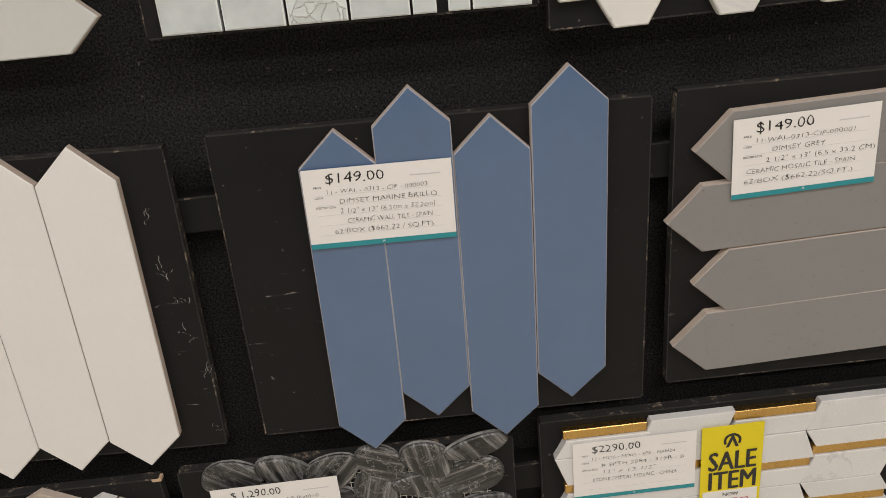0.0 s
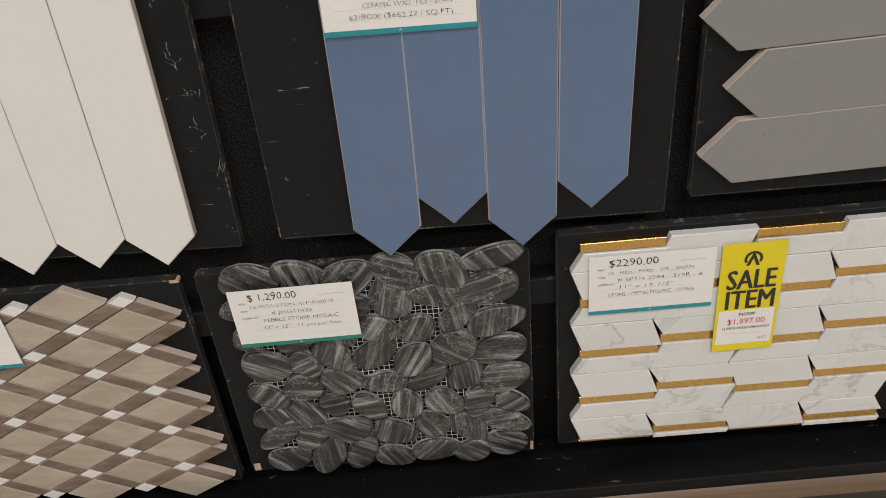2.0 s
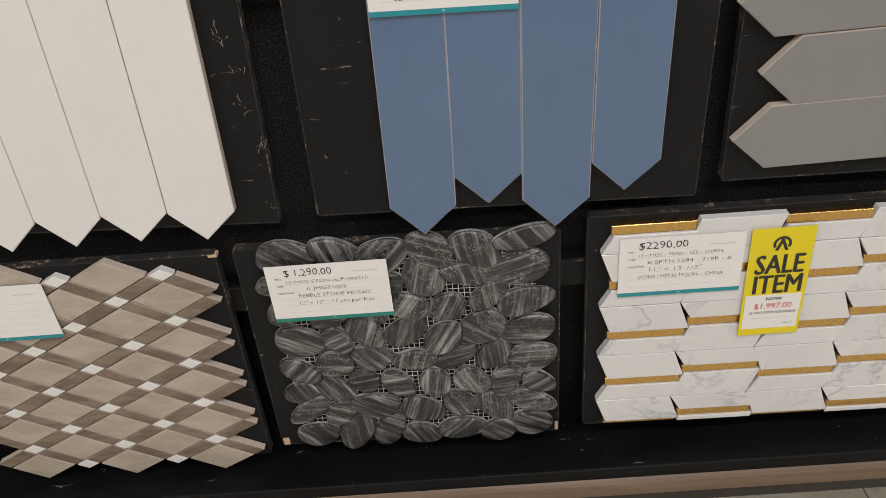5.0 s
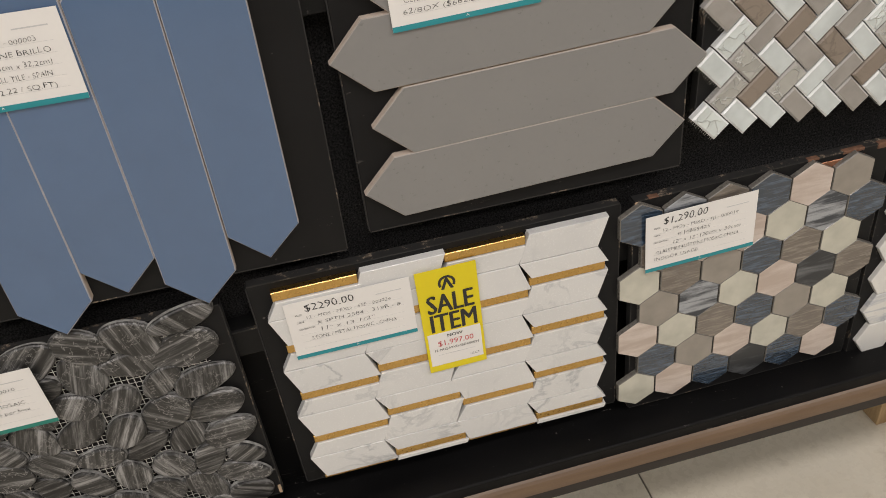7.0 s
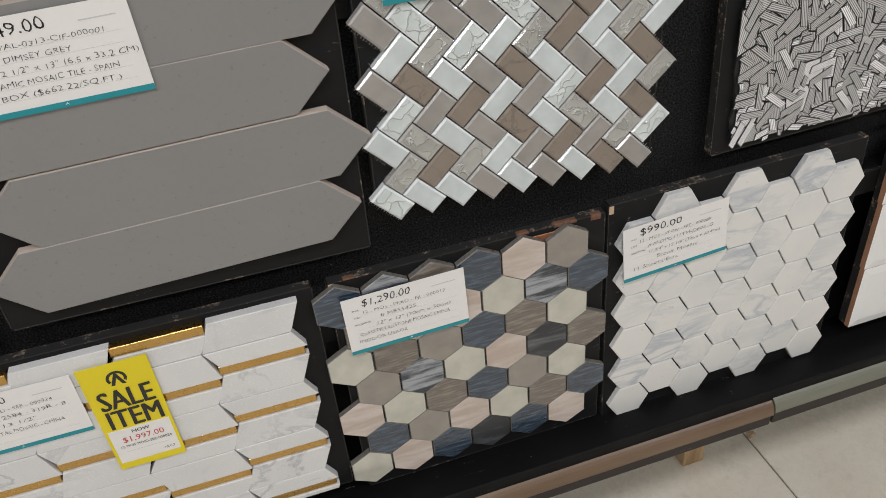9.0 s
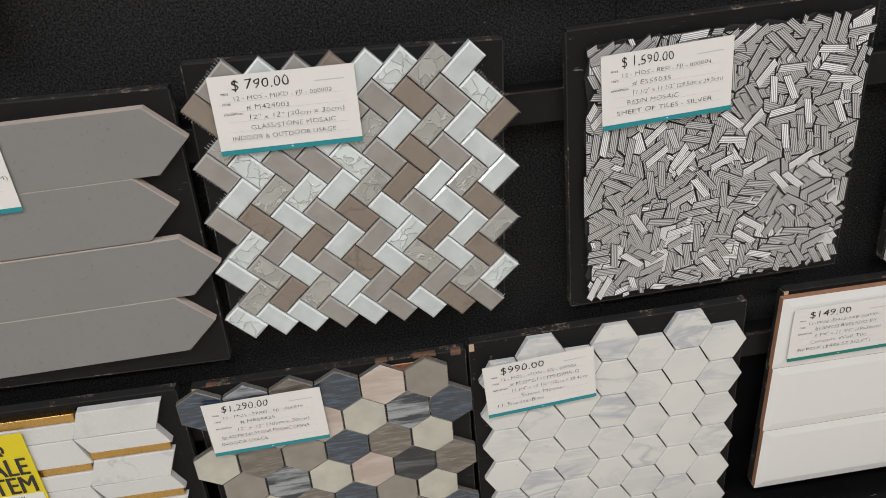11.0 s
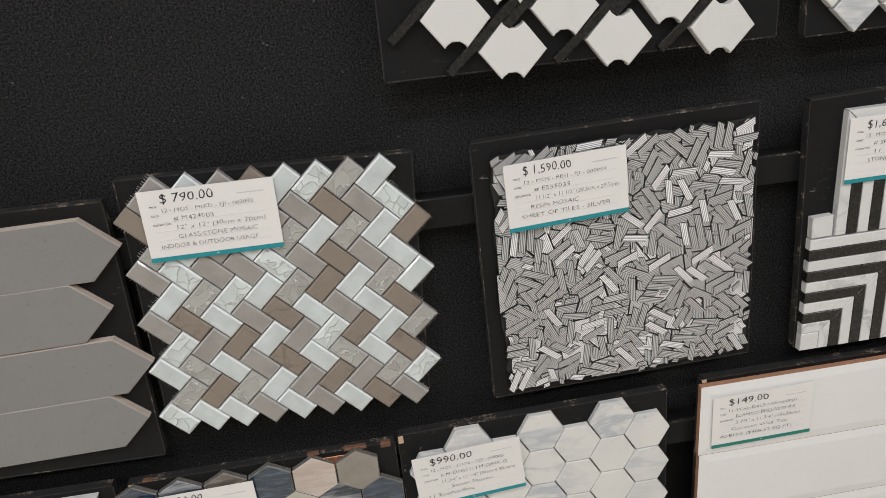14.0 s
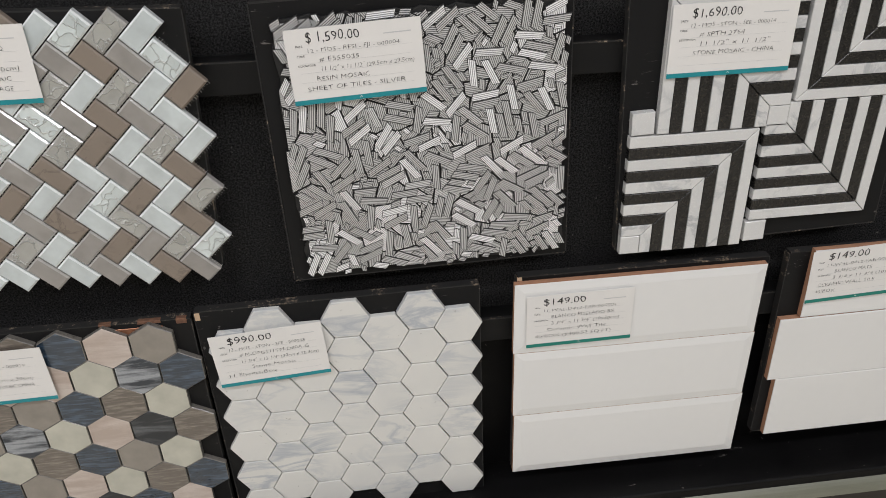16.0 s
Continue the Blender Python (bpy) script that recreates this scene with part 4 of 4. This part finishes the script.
def price_card(x, z, turn, lines, stripe=TEAL, lift=0.0012):
    """A ruled white card with a coloured foot and handwriting; x, z is its upper left corner on the display wall."""
    w, h = 0.1280, 0.0728
    card = tagged(new("price_card"), "white handwritten price card with a coloured foot strip", "price card", "price cards on the samples")
    card.matrix_world = pose(x, -lift, z + UP, 0, -turn, 0)
    part("card", dress(box(0, w, -0.0006, 0.0, -h, 0, 0.0), PAPER), card)
    foot = dress(box(0, w, -0.0009, -0.0006, -h, -h + 0.0046), stripe)
    part("foot_strip", foot, card, "coloured printed foot strip")
    mark = bmesh.new()
    mark.faces.new([mark.verts.new((w / 2 + px, -0.0011, -h + 0.0016 + pz)) for px, pz in ((-0.0016, 0), (0, 0.0024), (0.0016, 0), (0, 0.0012))])
    mark_mesh = bpy.data.meshes.new("mark")
    mark.to_mesh(mark_mesh)
    mark.free()
    part("foot_mark", dress(mark_mesh, PAPER), card)
    for k in range(5):
        drop = 0.0237 + 0.0092 * k
        part("ruled_line", dress(box(0.010, w - 0.010, -0.00075, -0.0006, -drop - 0.00012, -drop), RULE), card)
    for k, word in enumerate(("PRICE", "CODE", "DESCRIPTION")):
        part("printed_word", letters(word, 0.0027, 0, PENCIL), card, "", pose(0.009, -0.0008, -0.0172 - 0.0093 * k))
    part("printed_note", dress(box(w - 0.036, w - 0.010, -0.00075, -0.0006, -0.0125, -0.0115), RULE), card)
    for k, (text, start, size, width) in enumerate(lines):
        drop = 0.0132 if k == 0 else 0.0228 + 0.0092 * (k - 1)
        bold = k == 0
        part("handwriting", by_hand(letters(text, size, width, PEN if bold else PENCIL, -0.00008 if bold else -0.00011), rng), card, "", pose(start, -0.0009, -drop, 0, 0, 0))["kind"] = "stuff"
    return card


def words(price, code, *rest, starts=(0.022, 0.026, 0.034, 0.022, 0.014), widths=(0.060, 0.055, 0.070, 0.078, 0.068)):
    lines = [(price, 0.019, 0.0128, 0.050), (code, 0.0185, 0.0056, 0.086)]
    for n, text in enumerate(rest):
        lines.append((text, max(starts[n], 0.029) if n < 2 else starts[n], 0.0062, min(0.108 - starts[n], 0.0042 * len(text))))
    return lines


price_card(-0.048, 0.9560, -2.0, words("$149.00", "11 - WAL - 0313 - CIF - 000003", "DIMSEY MARINE BRILLO", "2 1/2\" x 13\" (6.5cm x 32.2cm)", "CERAMIC WALL TILE - SPAIN", "62/BOX ($662.22 / SQ.FT)"))
price_card(0.3225, 0.9530, 0.5, words("$149.00", "11-WAL-0313-CIF-000001", "DIMSEY GREY", "2 1/2\" x 13\" (6.5 x 33.2 CM)", "CERAMIC MOSAIC TILE - SPAIN", "62/BOX ($662.22/SQ.FT.)", starts=(0.034, 0.012, 0.012, 0.010)))
price_card(-0.1975, 0.6385, -0.6, words("$ 1,290.00", "12-MOS-STON-ALP-000010", "# JMG21003", "PEBBLE STONE MOSAIC", "12\" x 12\"   11 pcs per box", starts=(0.040, 0.030, 0.028)), GREEN_INK, lift=0.0062)
price_card(0.1705, 0.6335, -0.9, words("$2290.00", "12 - MOS - MIXD - SEE - 000024", "# SPTH 2584 - 319R - 8", "11\" x 13 1/2\"", "STONE / METAL MOSAIC - CHINA", starts=(0.022, 0.024, 0.020)))
price_card(0.5535, 0.6320, 1.0, words("$1,290.00", "12 - MOS - MIXD - FJI - 000019", "# M855425", "12\" x 12\" (30cm x 30cm)", "GLASS/METAL/STONE MOSAIC CHINA", "INDOOR USAGE", starts=(0.036, 0.030, 0.012, 0.010)))
price_card(0.8605, 0.6255, 3.8, words("$990.00", "12 - MOS - STON - SEE - 000008", "# M-DPG111TM-D80A-G", "11 3/4\" x 12 1/4\" (30cm x 30.4cm)", "Stone Mosaic", "11 Sheets/Box", starts=(0.020, 0.020, 0.040, 0.010)))
price_card(0.6360, 0.9830, -0.6, words("$ 790.00", "12 - MOS - MIXD - FJI - 000002", "# M424003", "12\" x 12\" (30cm x 30cm)", "GLASS/STONE MOSAIC", "INDOOR & OUTDOOR USAGE", starts=(0.026, 0.024, 0.030, 0.012)))
price_card(0.9885, 0.9615, 2.8, words("$ 1,590.00", "12 - MOS - RESI - FJI - 000004", "# E555035", "11 1/2\" x 11 1/2\" (29.5cm x 29.5cm)", "RESIN MOSAIC", "SHEET OF TILES - SILVER", starts=(0.022, 0.020, 0.024, 0.014)), lift=0.0016)
price_card(1.3610, 0.9635, 0.2, words("$1,690.00", "12 - MOS - STON - SEE - 000014", "# SPTH 2764", "11 1/2\" x 11 1/2\"", "STONE MOSAIC - CHINA", starts=(0.026, 0.026, 0.024)))
price_card(1.2255, 0.6405, 0.4, words("$149.00", "11-WAL-D412-FAB-000001", "BLANCO BISELADO BX", "3 3/4\" x 11 3/4\" (10x30cm)", "Ceramic Wall Tile", "40/BOX ($488.52 SQ.FT)", starts=(0.022, 0.026, 0.024, 0.010)), GREEN_INK)
price_card(1.5675, 0.6670, 2.4, words("$149.00", "11-WAL-0412-FAB-000002", "BLANCO MATE", "3 3/4 x 11 3/4 (10x30cm)", "CERAMIC WALL TILE", "40/BOX", starts=(0.030, 0.016, 0.012, 0.010)), GREEN_INK)

# The beige sample's card shows only its ruled end; its writing cannot be read.
beige_card = price_card(-0.5655, 0.6385, -0.4, [])

# The yellow sale tag.
sale = tagged(new("sale_tag"), "bright yellow sale tag with black print on the marble sample", "sale tag")
sale.matrix_world = pose(0.3035, -0.0022, 0.6335 + UP, 0, 0.3, 0) @ Matrix.Diagonal((0.985, 1, 0.99, 1))
part("card", dress(box(0, 0.0655, -0.0007, 0, -0.140, 0), YELLOW), sale, "yellow printed card")
part("white_panel", dress(box(0.003, 0.0625, -0.0010, -0.0007, -0.131, -0.085), PAPER), sale, "white price panel")
ring = bmesh.new()
arc_points = [(math.cos(radians(a)), math.sin(radians(a))) for a in range(-30, 211, 20)]
outer_ring = [ring.verts.new((0.0325 + 0.0095 * c, -0.0010, -0.0195 + 0.0095 * s)) for c, s in arc_points]
inner_ring = [ring.verts.new((0.0325 + 0.0066 * c, -0.0010, -0.0195 + 0.0066 * s)) for c, s in arc_points]
for k in range(len(arc_points) - 1):
    ring.faces.new((outer_ring[k], outer_ring[k + 1], inner_ring[k + 1], inner_ring[k]))
ring.faces.new([ring.verts.new((0.0325 + x, -0.0011, -0.0195 + z)) for x, z in ((-0.007, -0.008), (-0.0035, -0.008), (0, 0.001), (0.0035, -0.008), (0.007, -0.008), (0, 0.0095))])
ring_mesh = bpy.data.meshes.new("emblem")
ring.to_mesh(ring_mesh)
ring.free()
part("emblem", dress(ring_mesh, BLACK_INK), sale, "black round emblem")
for text, size, width, x, z, mat, bold in (("SALE", 0.0345, 0.050, 0.0075, -0.0565, BLACK_INK, 0.0007), ("ITEM", 0.0345, 0.050, 0.0075, -0.0825, BLACK_INK, 0.0007), ("NOW", 0.0062, 0.017, 0.0245, -0.0925, BLACK_INK, 0.0001), ("$1,997.00", 0.0105, 0.040, 0.013, -0.1035, RED_INK, 0.0), ("12-MOS-MIXD-SEE-000024", 0.0048, 0.050, 0.008, -0.1105, BLACK_INK, 0.0), ("+G.C.T", 0.0042, 0.011, 0.047, -0.1260, BLACK_INK, 0.0)):
    part("lettering", letters(text, size, width, mat, 0.0, bold), sale, "", pose(x, -0.0012, z))["kind"] = "stuff"
part("printed_rule", dress(box(0.012, 0.054, -0.0012, -0.0010, -0.1165, -0.1160), RULE), sale)

# A scrap of dry debris on the floor under the display.
scrap = bmesh.new()
bmesh.ops.create_icosphere(scrap, subdivisions=2, radius=0.009)
for v in scrap.verts:
    v.co = Vector((v.co.x * 1.4, v.co.y * 0.7, max(0.0, v.co.z * 0.4 + 0.002))) * (1 + 0.35 * noise.noise(v.co * 160))
scrap_mesh = bpy.data.meshes.new("debris")
scrap.to_mesh(scrap_mesh)
scrap.free()
debris = new("dry_scrap", dress(scrap_mesh, CHIPPED))
debris.matrix_world = pose(1.275, 0.195, 0.0, 0, 0, 20)
tagged(debris, "small brown scrap of dry debris on the floor", "debris")

# ---- floor tiles ----
FLOOR_SIDE = 0.60
tile_mesh = dress(box(-FLOOR_SIDE / 2 + 0.0015, FLOOR_SIDE / 2 - 0.0015, -FLOOR_SIDE / 2 + 0.0015, FLOOR_SIDE / 2 - 0.0015, -0.004, 0.0, 0.001, 1), FLOOR_TILE)
for i in range(-8, 8):
    for j in range(-8, 5):
        x, y = 0.665 + FLOOR_SIDE * (i + 0.5), 0.43 + FLOOR_SIDE * (j - 0.5)
        if -3.98 < x < 4.98 and -4.48 < y < 2.48:
            part("floor_tile", tile_mesh, floor_bed, "", pose(x, y, 0))
